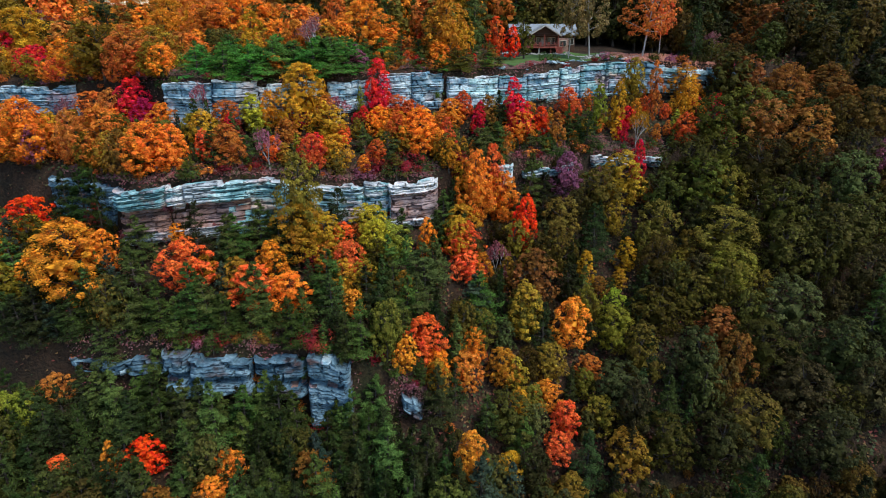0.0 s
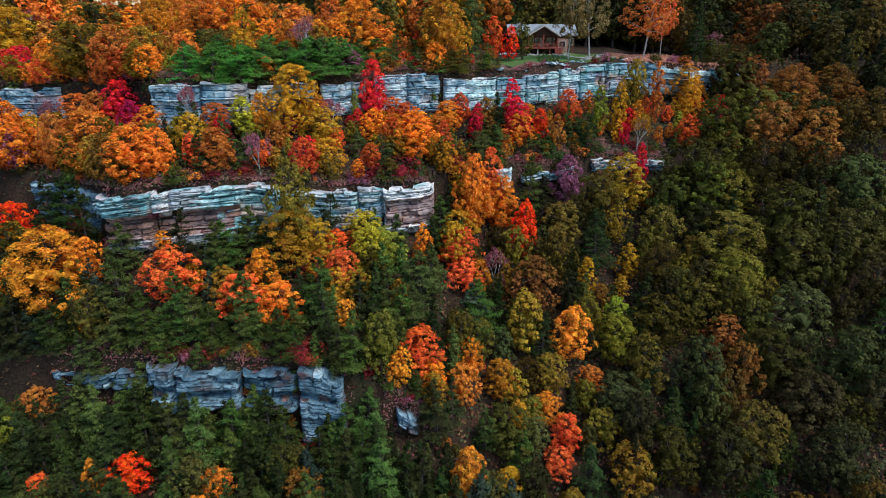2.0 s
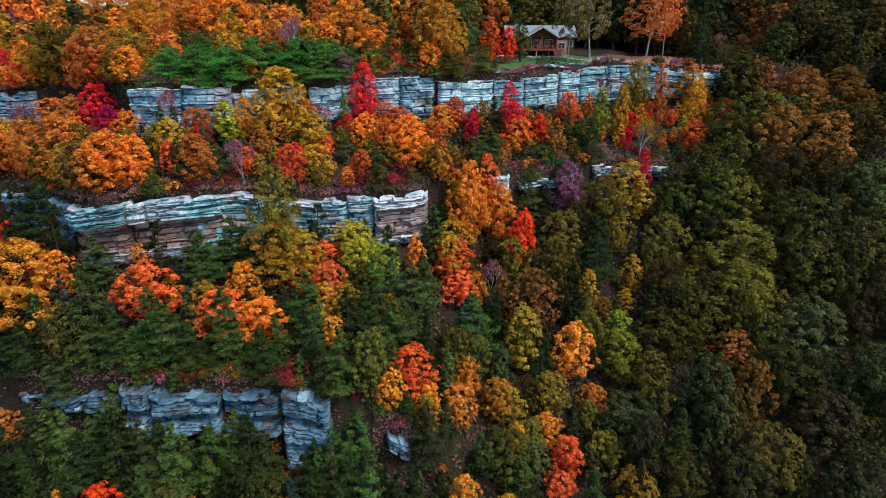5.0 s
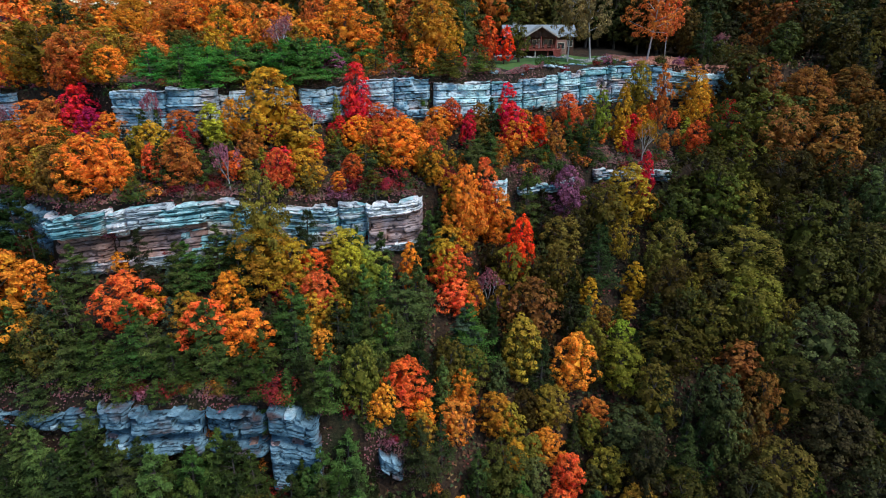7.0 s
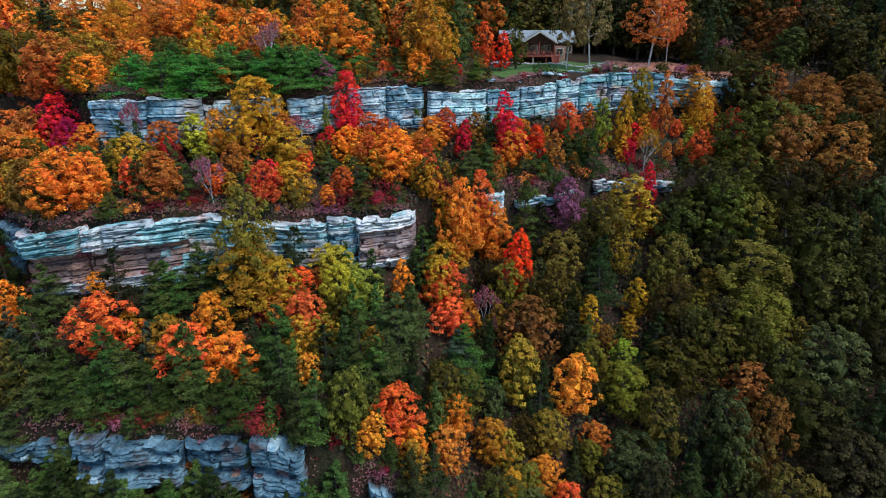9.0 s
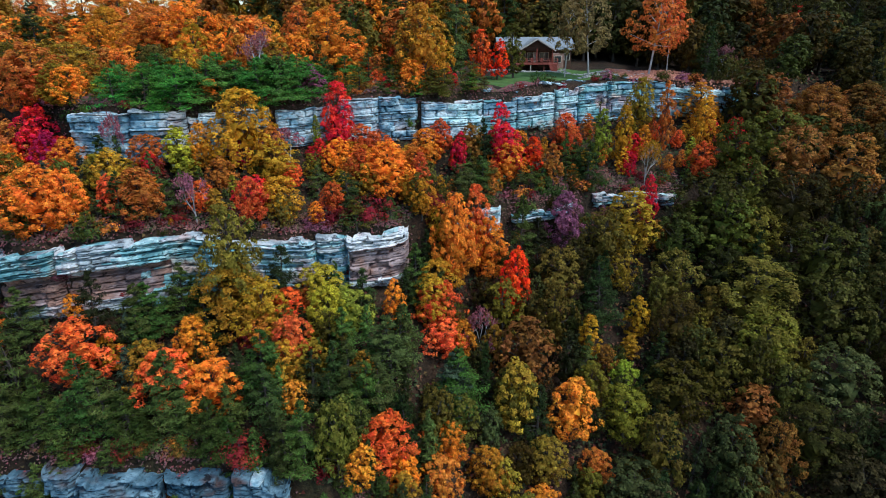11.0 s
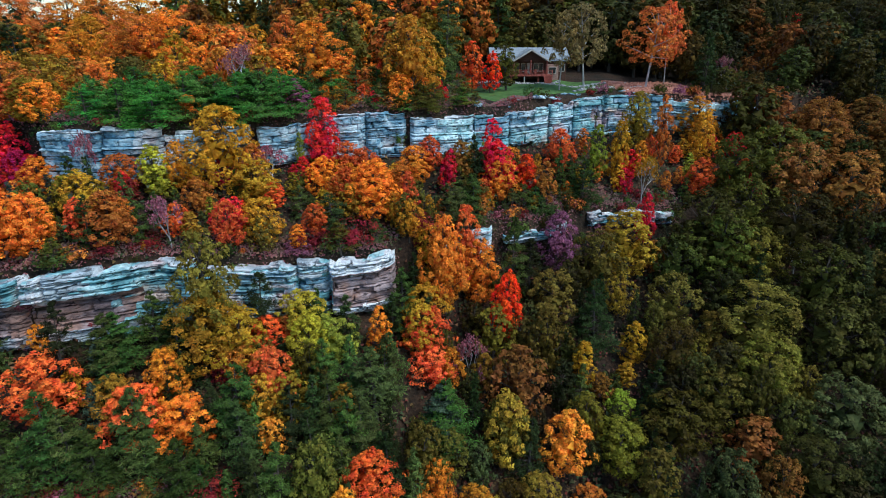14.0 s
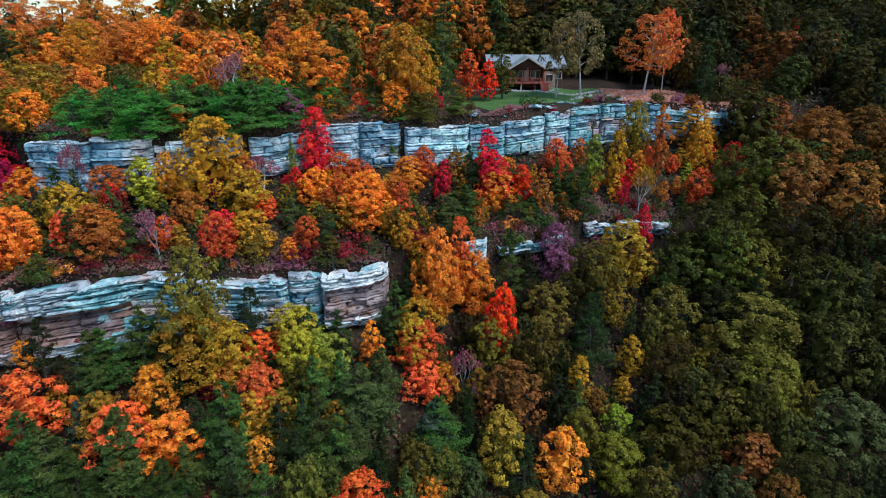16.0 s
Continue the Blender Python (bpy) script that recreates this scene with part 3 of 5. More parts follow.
def tree(kind, hue, x, y, height, radius, sink=0.0):
    """Plants one tree: trunk and crown under an empty at its foot."""
    maker, seeds, r0, h0, category, leaves, sizes = KINDS[kind]
    if kind in ("pine", "hemlock") and radius > 0.4 * height:
        radius, height = 0.76 * radius, 1.1 * height
    if kind in ("maple", "oak", "hickory"):
        radius = min(radius, 0.5 * height)
    coarse = 1 if filling else 0
    fuller = radius > 1.2 * r0 and not filling
    number = (spin.choice(seeds), coarse, fuller)
    count, size = (int(leaves[0] * 1.8), sizes[0] * 0.68) if fuller else (leaves[coarse], sizes[coarse])
    z = ground(x, y) - sink
    m = pose(x, y, z, spin.uniform(-4, 4), spin.uniform(-4, 4), spin.uniform(0, 360))
    if (kind, number) not in stock:
        thing = new({"far_maple": "forest_maple", "far_oak": "forest_oak", "lawn_tree": "shade_tree", "tall_maple": "maple"}.get(kind, kind))
        for name, me in zip(("trunk", "crown"), maker(number[0], count, size)):
            part(name, me, None, thing)
        thing.matrix_basis = m
        stock[kind, number] = thing
    else:
        thing = copy_thing(stock[kind, number], m)
    thing.scale = (radius / r0, radius / r0, height / h0)
    colour, words = HUES[hue]
    shade = spin.uniform(0.5, 1.75) if kind in ("oak", "hickory", "hemlock") else spin.uniform(0.6, 1.4) if kind in ("pine", "far_oak", "far_maple") else spin.uniform(0.82, 1.25)
    for child in thing.children:
        if child.name.startswith("crown"):
            child.color = (*(min(0.9, c * shade * spin.uniform(0.86, 1.16)) for c in colour), 1)
    where = [words_ for low, words_ in PLACES if z >= low or low == 0][-1]
    tagged(thing, f"{words} {FORMS[kind]}, {where}", category, group=f"{category}s {where}")
    planted.append((x, y, radius))
    if kind not in ("oak", "hickory", "hemlock", "far_maple", "far_oak"):
        marked.append((x, y, radius, height))
    return thing


# ---- the trees that stand out ----
tree("maple", "rust", -113.2, 203.3, 16.6, 8.5)
tree("maple", "orange", -106.7, 211.5, 17.3, 9.5)
tree("maple", "rust", -76.1, 175.4, 16.7, 8.1)
tree("pine", "deep", -80.7, 148.4, 13.6, 4.0)
tree("maple", "orange", -77.5, 199.4, 17.4, 8.4)
tree("oak", "moss", -71.7, 212.3, 16.9, 9.0)
tree("maple", "orange", -67.0, 146.1, 10.9, 5.9)
tree("maple", "rust", -53.5, 139.6, 10.9, 6.0)
tree("sapling", "gold", -41.1, 129.2, 10.5, 3.0)
tree("bare_tree", "plum", -23.0, 111.3, 12.0, 4.2)
tree("maple", "rust", -26.1, 146.4, 12.3, 4.0)
tree("maple", "orange", -15.2, 126.0, 12.6, 6.4)
tree("oak", "deep", -11.2, 170.4, 15.3, 8.6)
tree("maple", "gold", 0.7, 118.5, 13.8, 4.6)
tree("pine", "green", 5.9, 137.1, 18.5, 5.1)
tree("sapling", "orange", -8.7, 143.6, 5.9, 2.1)
tree("maple", "orange", -1.4, 115.7, 5.4, 3.0)
tree("sapling", "vermilion", 10.6, 132.4, 9.3, 2.2)
tree("sapling", "scarlet", 13.8, 131.8, 7.4, 1.7)
tree("sapling", "moss", 17.2, 134.2, 10.4, 2.6)
tree("oak", "khaki", 24.2, 170.6, 10.7, 4.4)
tree("lawn_tree", "khaki", 31.9, 134.8, 15.2, 4.6)
tree("lawn_tree", "khaki", 27.2, 134.9, 13.9, 3.1)
tree("lawn_tree", "rust", 44.9, 139.4, 15.0, 5.1)
tree("lawn_tree", "vermilion", 51.2, 146.3, 16.2, 2.7)
tree("oak", "green", 62.5, 217.1, 15.5, 8.7)
tree("oak", "khaki", 44.7, 208.2, 16.8, 9.4)
tree("maple", "umber", 85.5, 181.3, 14.2, 5.5)
tree("oak", "olive", 89.7, 179.8, 17.8, 4.7)
tree("bare_tree", "plum", 67.8, 156.5, 8.6, 2.4)
tree("maple", "umber", 76.7, 162.0, 6.1, 4.1)
tree("maple", "umber", 79.6, 159.7, 6.0, 2.4)
tree("sapling", "crimson", 120.1, 223.5, 7.1, 3.2)
tree("oak", "olive", 103.7, 184.8, 14.7, 6.3)
tree("oak", "dusk", 108.3, 177.3, 16.8, 7.0)
tree("oak", "sage", 78.2, 193.4, 17.3, 6.2)
tree("oak", "ochre", -54.1, 113.4, 8.3, 4.7)
tree("maple", "orange", -60.4, 126.8, 4.8, 2.7)
tree("maple", "rust", -51.8, 105.6, 6.1, 3.4)
tree("young_pine", "bright", -43.9, 107.6, 5.4, 3.3)
tree("young_pine", "green", -39.4, 106.4, 5.3, 3.1)
tree("young_pine", "bright", -33.1, 101.4, 5.2, 3.5)
tree("young_pine", "bright", -29.8, 103.7, 6.2, 3.6)
tree("young_pine", "green", -27.9, 108.3, 5.4, 3.2)
tree("young_pine", "bright", -23.0, 105.6, 6.3, 3.7)
tree("young_pine", "bright", -20.0, 107.0, 6.1, 3.8)
tree("young_pine", "green", -40.8, 104.9, 3.8, 2.5)
tree("young_pine", "bright", -31.4, 102.8, 4.4, 3.0)
tree("young_pine", "bright", -25.1, 105.7, 4.6, 3.1)
tree("young_pine", "green", -9.1, 122.2, 5.9, 3.0)
tree("young_pine", "bright", -13.0, 120.5, 5.4, 3.6)
tree("young_pine", "green", -5.5, 122.1, 4.6, 2.6)
tree("sapling", "orange", -29.6, 103.3, 3.5, 1.6)
tree("sapling", "plum", -17.0, 109.9, 5.1, 2.3)
tree("young_pine", "moss", -19.3, 107.2, 3.7, 2.1)
tree("young_pine", "moss", 8.2, 117.3, 4.5, 2.7)
tree("bare_tree", "plum", -40.7, 96.8, 10.5, 1.5)
tree("maple", "gold", -24.6, 99.1, 12.3, 4.8)
tree("sapling", "yellow", -31.8, 96.3, 6.9, 2.3)
tree("sapling", "lime", -31.1, 96.0, 4.5, 2.0)
tree("maple", "crimson", -25.1, 100.3, 4.4, 1.9)
tree("bare_tree", "plum", -18.5, 102.0, 7.6, 3.2)
tree("sapling", "crimson", -12.1, 107.3, 12.1, 2.7)
tree("sapling", "lime", -15.4, 106.0, 6.5, 0.8)
tree("sapling", "crimson", -14.8, 104.1, 4.6, 1.4)
tree("maple", "crimson", -12.3, 107.2, 5.1, 2.5)
tree("maple", "vermilion", -8.8, 106.8, 5.6, 2.7)
tree("maple", "orange", -4.5, 99.7, 8.2, 4.3)
tree("maple", "vermilion", -6.0, 106.9, 5.0, 2.7)
tree("maple", "orange", 0.9, 107.3, 6.0, 3.3)
tree("sapling", "crimson", 5.6, 106.4, 6.9, 1.5)
tree("maple", "vermilion", 3.0, 109.9, 5.7, 2.4)
tree("sapling", "crimson", 12.8, 109.6, 11.3, 2.2)
tree("tall_maple", "crimson", 14.2, 108.7, 8.5, 2.7)
tree("maple", "orange", 13.4, 107.7, 6.9, 2.8)
tree("sapling", "scarlet", 17.6, 109.8, 6.6, 1.8)
tree("sapling", "rust", 20.5, 108.9, 6.6, 1.8)
tree("maple", "vermilion", 24.5, 116.2, 7.5, 2.9)
tree("young_pine", "green", 23.9, 114.2, 5.7, 1.4)
tree("sapling", "lime", 29.7, 115.9, 10.1, 1.9)
tree("sapling", "gold", 33.6, 117.4, 11.1, 1.9)
tree("tall_maple", "ochre", 38.2, 123.1, 12.2, 2.9)
tree("sapling", "rust", 42.2, 121.4, 13.3, 1.9)
tree("sapling", "gold", 38.2, 119.4, 6.8, 1.6)
tree("bare_tree", "gold", 37.7, 114.3, 10.6, 2.1)
tree("sapling", "gold", 51.0, 128.2, 8.8, 3.3)
tree("maple", "vermilion", 47.9, 116.7, 6.8, 2.7)
tree("pine", "deep", 27.1, 111.2, 7.6, 2.9)
tree("young_pine", "green", 6.2, 103.2, 5.1, 3.2)
tree("young_pine", "green", 9.7, 105.5, 5.3, 2.7)
tree("young_pine", "green", -9.6, 96.4, 5.0, 2.6)
tree("young_pine", "green", -14.1, 98.3, 4.3, 1.9)
tree("maple", "rust", -25.9, 94.8, 5.2, 2.1)
tree("maple", "gold", -19.6, 97.8, 6.8, 3.3)
tree("maple", "vermilion", -21.2, 90.3, 6.3, 2.2)
tree("maple", "gold", -17.8, 92.6, 6.5, 2.8)
tree("maple", "vermilion", -17.7, 98.5, 3.7, 1.8)
tree("sapling", "orange", -13.4, 92.4, 3.4, 1.3)
tree("maple", "rust", -35.8, 96.1, 5.2, 2.8)
tree("maple", "gold", -37.7, 89.8, 6.4, 2.5)
tree("maple", "rust", -33.3, 86.4, 6.9, 3.3)
tree("bare_tree", "plum", -27.8, 88.8, 8.6, 1.9)
tree("young_pine", "green", -31.1, 88.8, 4.5, 1.9)
tree("maple", "orange", -41.0, 84.4, 7.2, 2.6)
tree("maple", "orange", -47.9, 97.7, 5.3, 2.9)
tree("maple", "crimson", -51.4, 98.9, 4.7, 1.6)
tree("sapling", "gold", -1.5, 98.6, 5.5, 1.1)
tree("maple", "gold", 0.4, 97.5, 5.6, 2.1)
tree("shrub", "wine", -7.1, 95.0, 2.4, 2.9)
tree("shrub", "wine", -11.5, 92.8, 2.0, 2.0)
tree("shrub", "wine", -30.0, 88.3, 1.5, 1.9)
tree("shrub", "wine", -33.6, 84.9, 1.3, 1.6)
tree("young_pine", "green", -3.9, 96.2, 3.1, 1.7)
tree("maple", "crimson", -54.2, 102.6, 8.7, 3.3)
tree("maple", "magenta", -51.6, 99.6, 6.4, 2.4)
tree("maple", "rust", -57.6, 101.8, 7.4, 3.4)
tree("maple", "rust", -62.4, 103.0, 7.6, 3.5)
tree("maple", "ochre", -50.2, 103.2, 6.2, 2.8)
tree("maple", "crimson", -50.9, 101.0, 4.8, 2.3)
tree("maple", "rust", -54.4, 90.7, 10.0, 4.2)
tree("maple", "orange", -43.7, 83.8, 8.3, 4.7)
tree("maple", "orange", -68.6, 93.8, 11.2, 4.8)
tree("bare_tree", "plum", -65.1, 100.5, 9.6, 2.1)
tree("maple", "orange", -72.8, 110.0, 4.1, 2.0)
tree("maple", "rust", -60.1, 92.8, 8.9, 2.8)
tree("maple", "plum", -68.1, 93.2, 6.8, 2.2)
tree("maple", "orange", -73.5, 94.7, 5.2, 2.9)
tree("maple", "gold", -91.7, 133.2, 13.4, 7.5)
tree("maple", "crimson", -96.3, 133.9, 7.9, 3.5)
tree("maple", "orange", -76.5, 123.0, 7.3, 3.5)
tree("bare_tree", "plum", -109.6, 170.9, 12.6, 4.8)
tree("oak", "ochre", -61.5, 107.7, 10.0, 4.7)
tree("maple", "rust", -54.4, 105.8, 8.7, 4.4)
tree("oak", "moss", -86.5, 157.8, 12.9, 7.1)
tree("maple", "gold", -67.6, 151.2, 13.5, 5.8)
tree("maple", "rust", -52.7, 142.9, 13.7, 7.7)
tree("maple", "orange", -45.4, 139.3, 13.3, 7.4)
tree("tall_maple", "straw", -22.2, 82.9, 16.9, 3.6)
tree("young_pine", "moss", -37.6, 82.4, 2.8, 1.8)
tree("young_pine", "moss", -8.3, 93.0, 3.7, 2.2)
tree("young_pine", "deep", -17.3, 86.1, 9.2, 2.7)
tree("maple", "gold", -22.4, 82.4, 9.9, 5.5)
tree("tall_maple", "wine", -22.4, 83.8, 7.7, 1.1)
tree("maple", "yellow", -12.4, 86.3, 7.4, 3.5)
tree("maple", "lime", -8.9, 85.1, 7.1, 4.0)
tree("maple", "vermilion", 2.4, 90.0, 7.1, 3.4)
tree("maple", "vermilion", 3.6, 87.1, 5.7, 3.2)
tree("sapling", "orange", -3.1, 87.1, 7.8, 1.6)
tree("maple", "gold", 2.3, 93.3, 7.1, 3.1)
tree("tall_maple", "orange", 4.5, 95.2, 14.9, 2.9)
tree("maple", "orange", 9.7, 97.9, 9.9, 3.5)
tree("tall_maple", "orange", 5.3, 95.4, 12.8, 3.3)
tree("maple", "scarlet", 13.4, 93.8, 10.6, 2.7)
tree("bare_tree", "plum", 8.3, 88.7, 10.3, 2.0)
tree("sapling", "ochre", 10.4, 88.0, 6.3, 1.7)
tree("tall_maple", "plum", 21.7, 103.1, 10.6, 2.9)
tree("pine", "green", 14.8, 99.0, 12.8, 3.1)
tree("hickory", "ochre", 33.4, 104.8, 11.6, 4.4)
tree("oak", "moss", 27.6, 102.2, 10.3, 3.7)
tree("pine", "deep", 26.2, 94.1, 10.3, 4.4)
tree("oak", "drab", 20.2, 96.7, 8.8, 3.7)
tree("oak", "olive", 45.3, 107.4, 12.5, 5.1)
tree("maple", "vermilion", -37.1, 74.9, 8.0, 4.5)
tree("maple", "gold", -34.8, 76.6, 4.4, 1.8)
tree("maple", "orange", -40.2, 80.6, 3.3, 1.8)
tree("maple", "vermilion", -27.6, 74.5, 7.2, 4.0)
tree("maple", "orange", -22.3, 74.1, 6.7, 3.7)
tree("maple", "vermilion", -16.5, 84.5, 5.2, 2.8)
tree("maple", "vermilion", -14.2, 79.0, 8.0, 2.8)
tree("maple", "rust", -18.4, 80.6, 5.3, 3.0)
tree("pine", "green", -32.4, 80.1, 7.1, 4.4)
tree("pine", "deep", -25.1, 80.5, 7.2, 3.7)
tree("pine", "green", -17.5, 75.2, 8.0, 4.6)
tree("pine", "green", -26.2, 71.8, 6.8, 3.9)
tree("pine", "green", -33.5, 71.8, 6.8, 3.9)
tree("pine", "green", -8.8, 79.9, 8.8, 3.6)
tree("pine", "deep", -11.7, 75.1, 7.2, 3.7)
tree("pine", "green", -3.1, 80.2, 10.2, 4.0)
tree("pine", "green", -5.9, 75.8, 7.7, 3.5)
tree("pine", "blue", 4.0, 80.8, 9.6, 3.5)
tree("sapling", "gold", 31.3, 93.6, 7.6, 1.8)
tree("sapling", "gold", 29.9, 91.3, 4.1, 1.5)
tree("oak", "drab", 36.1, 92.2, 8.8, 3.3)
tree("sapling", "drab", 42.4, 94.1, 9.5, 2.6)
tree("sapling", "gold", 23.8, 90.4, 6.9, 1.8)
tree("maple", "orange", 20.1, 81.3, 9.8, 3.4)
tree("maple", "straw", 27.2, 82.4, 8.6, 3.8)
tree("oak", "moss", 12.1, 81.5, 9.5, 3.2)
tree("oak", "moss", 48.7, 89.2, 9.3, 3.9)
tree("maple", "lime", 28.4, 87.8, 4.4, 2.3)
tree("bare_tree", "olive", 59.5, 105.1, 9.5, 3.4)
tree("maple", "umber", 72.8, 129.2, 8.6, 4.8)
tree("maple", "umber", 81.0, 128.8, 8.6, 4.8)
tree("maple", "vermilion", -3.1, 72.1, 7.2, 3.8)
tree("maple", "orange", -1.2, 71.3, 5.2, 2.1)
tree("maple", "orange", 4.1, 75.5, 7.2, 2.0)
tree("maple", "gold", 8.3, 74.7, 7.2, 2.5)
tree("maple", "straw", 16.1, 77.1, 7.4, 2.7)
tree("maple", "orange", 15.3, 73.4, 5.5, 2.4)
tree("maple", "vermilion", 17.9, 70.6, 6.7, 2.4)
tree("maple", "vermilion", 16.4, 67.9, 4.9, 2.8)
tree("maple", "umber", 45.2, 77.0, 10.8, 2.7)
tree("maple", "gold", 10.6, 71.2, 6.2, 2.0)
tree("maple", "straw", 23.3, 71.4, 7.1, 2.8)
tree("maple", "scarlet", -39.6, 59.5, 5.8, 3.1)
tree("maple", "orange", -43.0, 57.9, 7.1, 1.7)
tree("maple", "orange", 3.2, 61.4, 10.4, 2.6)
tree("maple", "orange", -28.1, 58.9, 5.0, 2.1)
tree("maple", "orange", -29.7, 55.7, 5.1, 2.8)
tree("maple", "vermilion", -50.6, 59.2, 3.7, 2.1)
tree("maple", "scarlet", -67.0, 87.3, 7.6, 4.3)
tree("maple", "gold", -54.4, 75.9, 12.8, 7.1)
tree("maple", "rust", -55.7, 68.5, 5.1, 2.3)
tree("maple", "lime", -58.4, 63.0, 9.3, 2.9)
tree("maple", "wine", -54.2, 85.5, 5.2, 1.9)
tree("pine", "deep", -56.1, 85.0, 10.9, 3.9)
tree("pine", "deep", -58.3, 71.7, 9.5, 4.5)
tree("pine", "green", -26.4, 72.3, 8.8, 4.7)
tree("pine", "green", -35.1, 71.1, 9.0, 4.6)
tree("pine", "green", -44.4, 71.3, 7.6, 4.1)
tree("pine", "deep", -52.6, 71.5, 7.1, 4.3)
tree("pine", "green", -23.7, 64.1, 8.4, 4.0)
tree("pine", "deep", -34.5, 62.2, 8.2, 4.2)
tree("pine", "green", -10.2, 66.7, 8.6, 4.1)
tree("pine", "green", -7.3, 58.7, 10.4, 4.3)
tree("pine", "green", -16.5, 57.1, 8.5, 4.0)
tree("pine", "deep", -53.1, 62.5, 8.0, 3.9)
tree("pine", "deep", -42.5, 63.1, 8.0, 3.9)
tree("shrub", "wine", -18.4, 68.8, 2.4, 2.5)
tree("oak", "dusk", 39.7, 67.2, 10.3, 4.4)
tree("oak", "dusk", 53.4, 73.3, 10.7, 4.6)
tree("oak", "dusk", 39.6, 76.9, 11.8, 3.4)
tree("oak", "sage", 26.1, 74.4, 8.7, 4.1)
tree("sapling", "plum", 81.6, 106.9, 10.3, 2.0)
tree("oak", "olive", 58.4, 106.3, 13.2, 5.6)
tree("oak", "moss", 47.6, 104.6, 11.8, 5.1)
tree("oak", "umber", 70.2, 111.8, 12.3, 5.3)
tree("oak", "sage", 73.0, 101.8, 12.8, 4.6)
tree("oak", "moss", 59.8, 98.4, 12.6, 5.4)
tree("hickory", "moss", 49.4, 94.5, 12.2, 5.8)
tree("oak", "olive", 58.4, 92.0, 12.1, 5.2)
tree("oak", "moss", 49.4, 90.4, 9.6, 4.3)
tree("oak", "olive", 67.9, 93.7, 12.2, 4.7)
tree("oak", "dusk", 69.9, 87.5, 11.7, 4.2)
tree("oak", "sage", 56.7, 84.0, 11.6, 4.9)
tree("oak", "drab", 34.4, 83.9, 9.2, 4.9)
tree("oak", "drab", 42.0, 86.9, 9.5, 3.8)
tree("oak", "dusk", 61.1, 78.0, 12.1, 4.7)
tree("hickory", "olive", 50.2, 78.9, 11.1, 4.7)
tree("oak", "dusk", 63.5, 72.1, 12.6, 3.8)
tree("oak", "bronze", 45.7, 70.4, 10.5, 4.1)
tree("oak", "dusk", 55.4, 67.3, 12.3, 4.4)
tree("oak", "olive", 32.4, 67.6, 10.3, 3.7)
tree("oak", "ochre", 26.3, 66.5, 9.2, 3.3)
tree("hemlock", "deep", 20.4, 65.4, 9.7, 4.3)
tree("hickory", "ochre", 12.6, 81.2, 11.1, 3.0)
tree("pine", "green", 5.3, 81.0, 10.6, 4.2)
tree("pine", "green", 11.4, 66.3, 8.8, 3.8)
tree("oak", "moss", 9.2, 68.8, 8.3, 3.5)
tree("hemlock", "deep", 15.3, 80.2, 8.5, 3.8)
tree("hemlock", "deep", 33.4, 72.2, 10.1, 3.6)
tree("oak", "olive", 72.8, 94.8, 12.2, 4.4)
tree("oak", "bronze", 83.7, 115.9, 11.1, 5.0)
tree("maple", "umber", 70.8, 122.6, 12.2, 6.8)
tree("maple", "umber", 81.6, 126.8, 10.1, 5.6)
tree("oak", "moss", 61.3, 117.9, 11.3, 5.1)
tree("oak", "moss", 52.7, 115.5, 11.1, 4.5)
tree("oak", "moss", 53.5, 110.0, 10.8, 4.4)
tree("young_pine", "bright", -42.0, 101.4, 4.8, 3.1)
tree("young_pine", "bright", -38.9, 110.4, 6.3, 3.9)
tree("young_pine", "bright", -30.3, 110.8, 6.3, 3.9)
tree("young_pine", "bright", -22.6, 109.5, 6.2, 3.9)
tree("young_pine", "bright", -17.9, 108.3, 6.2, 3.4)
tree("young_pine", "green", -15.4, 114.4, 4.3, 2.8)
tree("young_pine", "green", -9.7, 113.8, 3.9, 2.8)
tree("young_pine", "moss", 2.1, 115.5, 4.0, 2.9)
tree("pine", "deep", 1.2, 95.2, 8.4, 2.3)
tree("maple", "gold", 3.2, 98.4, 8.6, 2.7)
tree("sapling", "moss", -0.4, 97.6, 6.2, 1.7)
tree("pine", "green", 2.6, 91.6, 7.4, 2.4)
tree("shrub", "wine", -17.6, 65.8, 2.6, 2.4)
tree("maple", "gold", 50.2, 123.6, 9.6, 2.6)
tree("maple", "gold", -18.6, 82.0, 8.8, 3.4)
tree("maple", "yellow", -11.0, 83.2, 8.4, 3.0)
tree("maple", "orange", -25.6, 77.6, 7.4, 2.8)
tree("maple", "ochre", -30.2, 75.2, 6.8, 2.6)
tree("maple", "gold", -14.8, 76.6, 6.6, 2.4)
tree("sapling", "moss", -12.4, 87.4, 6.4, 1.7)
tree("maple", "gold", 1.4, 89.8, 7.6, 2.4)
band = random.Random(31)
for k in range(18):
    x = band.uniform(3, 27)
    y = float(line_y(MID_Y, x)) + band.uniform(2.0, 8.0)
    h = band.uniform(2.6, 4.2)
    tree("young_pine", band.choice(("green", "green", "moss")), x, y, h, h * band.uniform(0.5, 0.65))
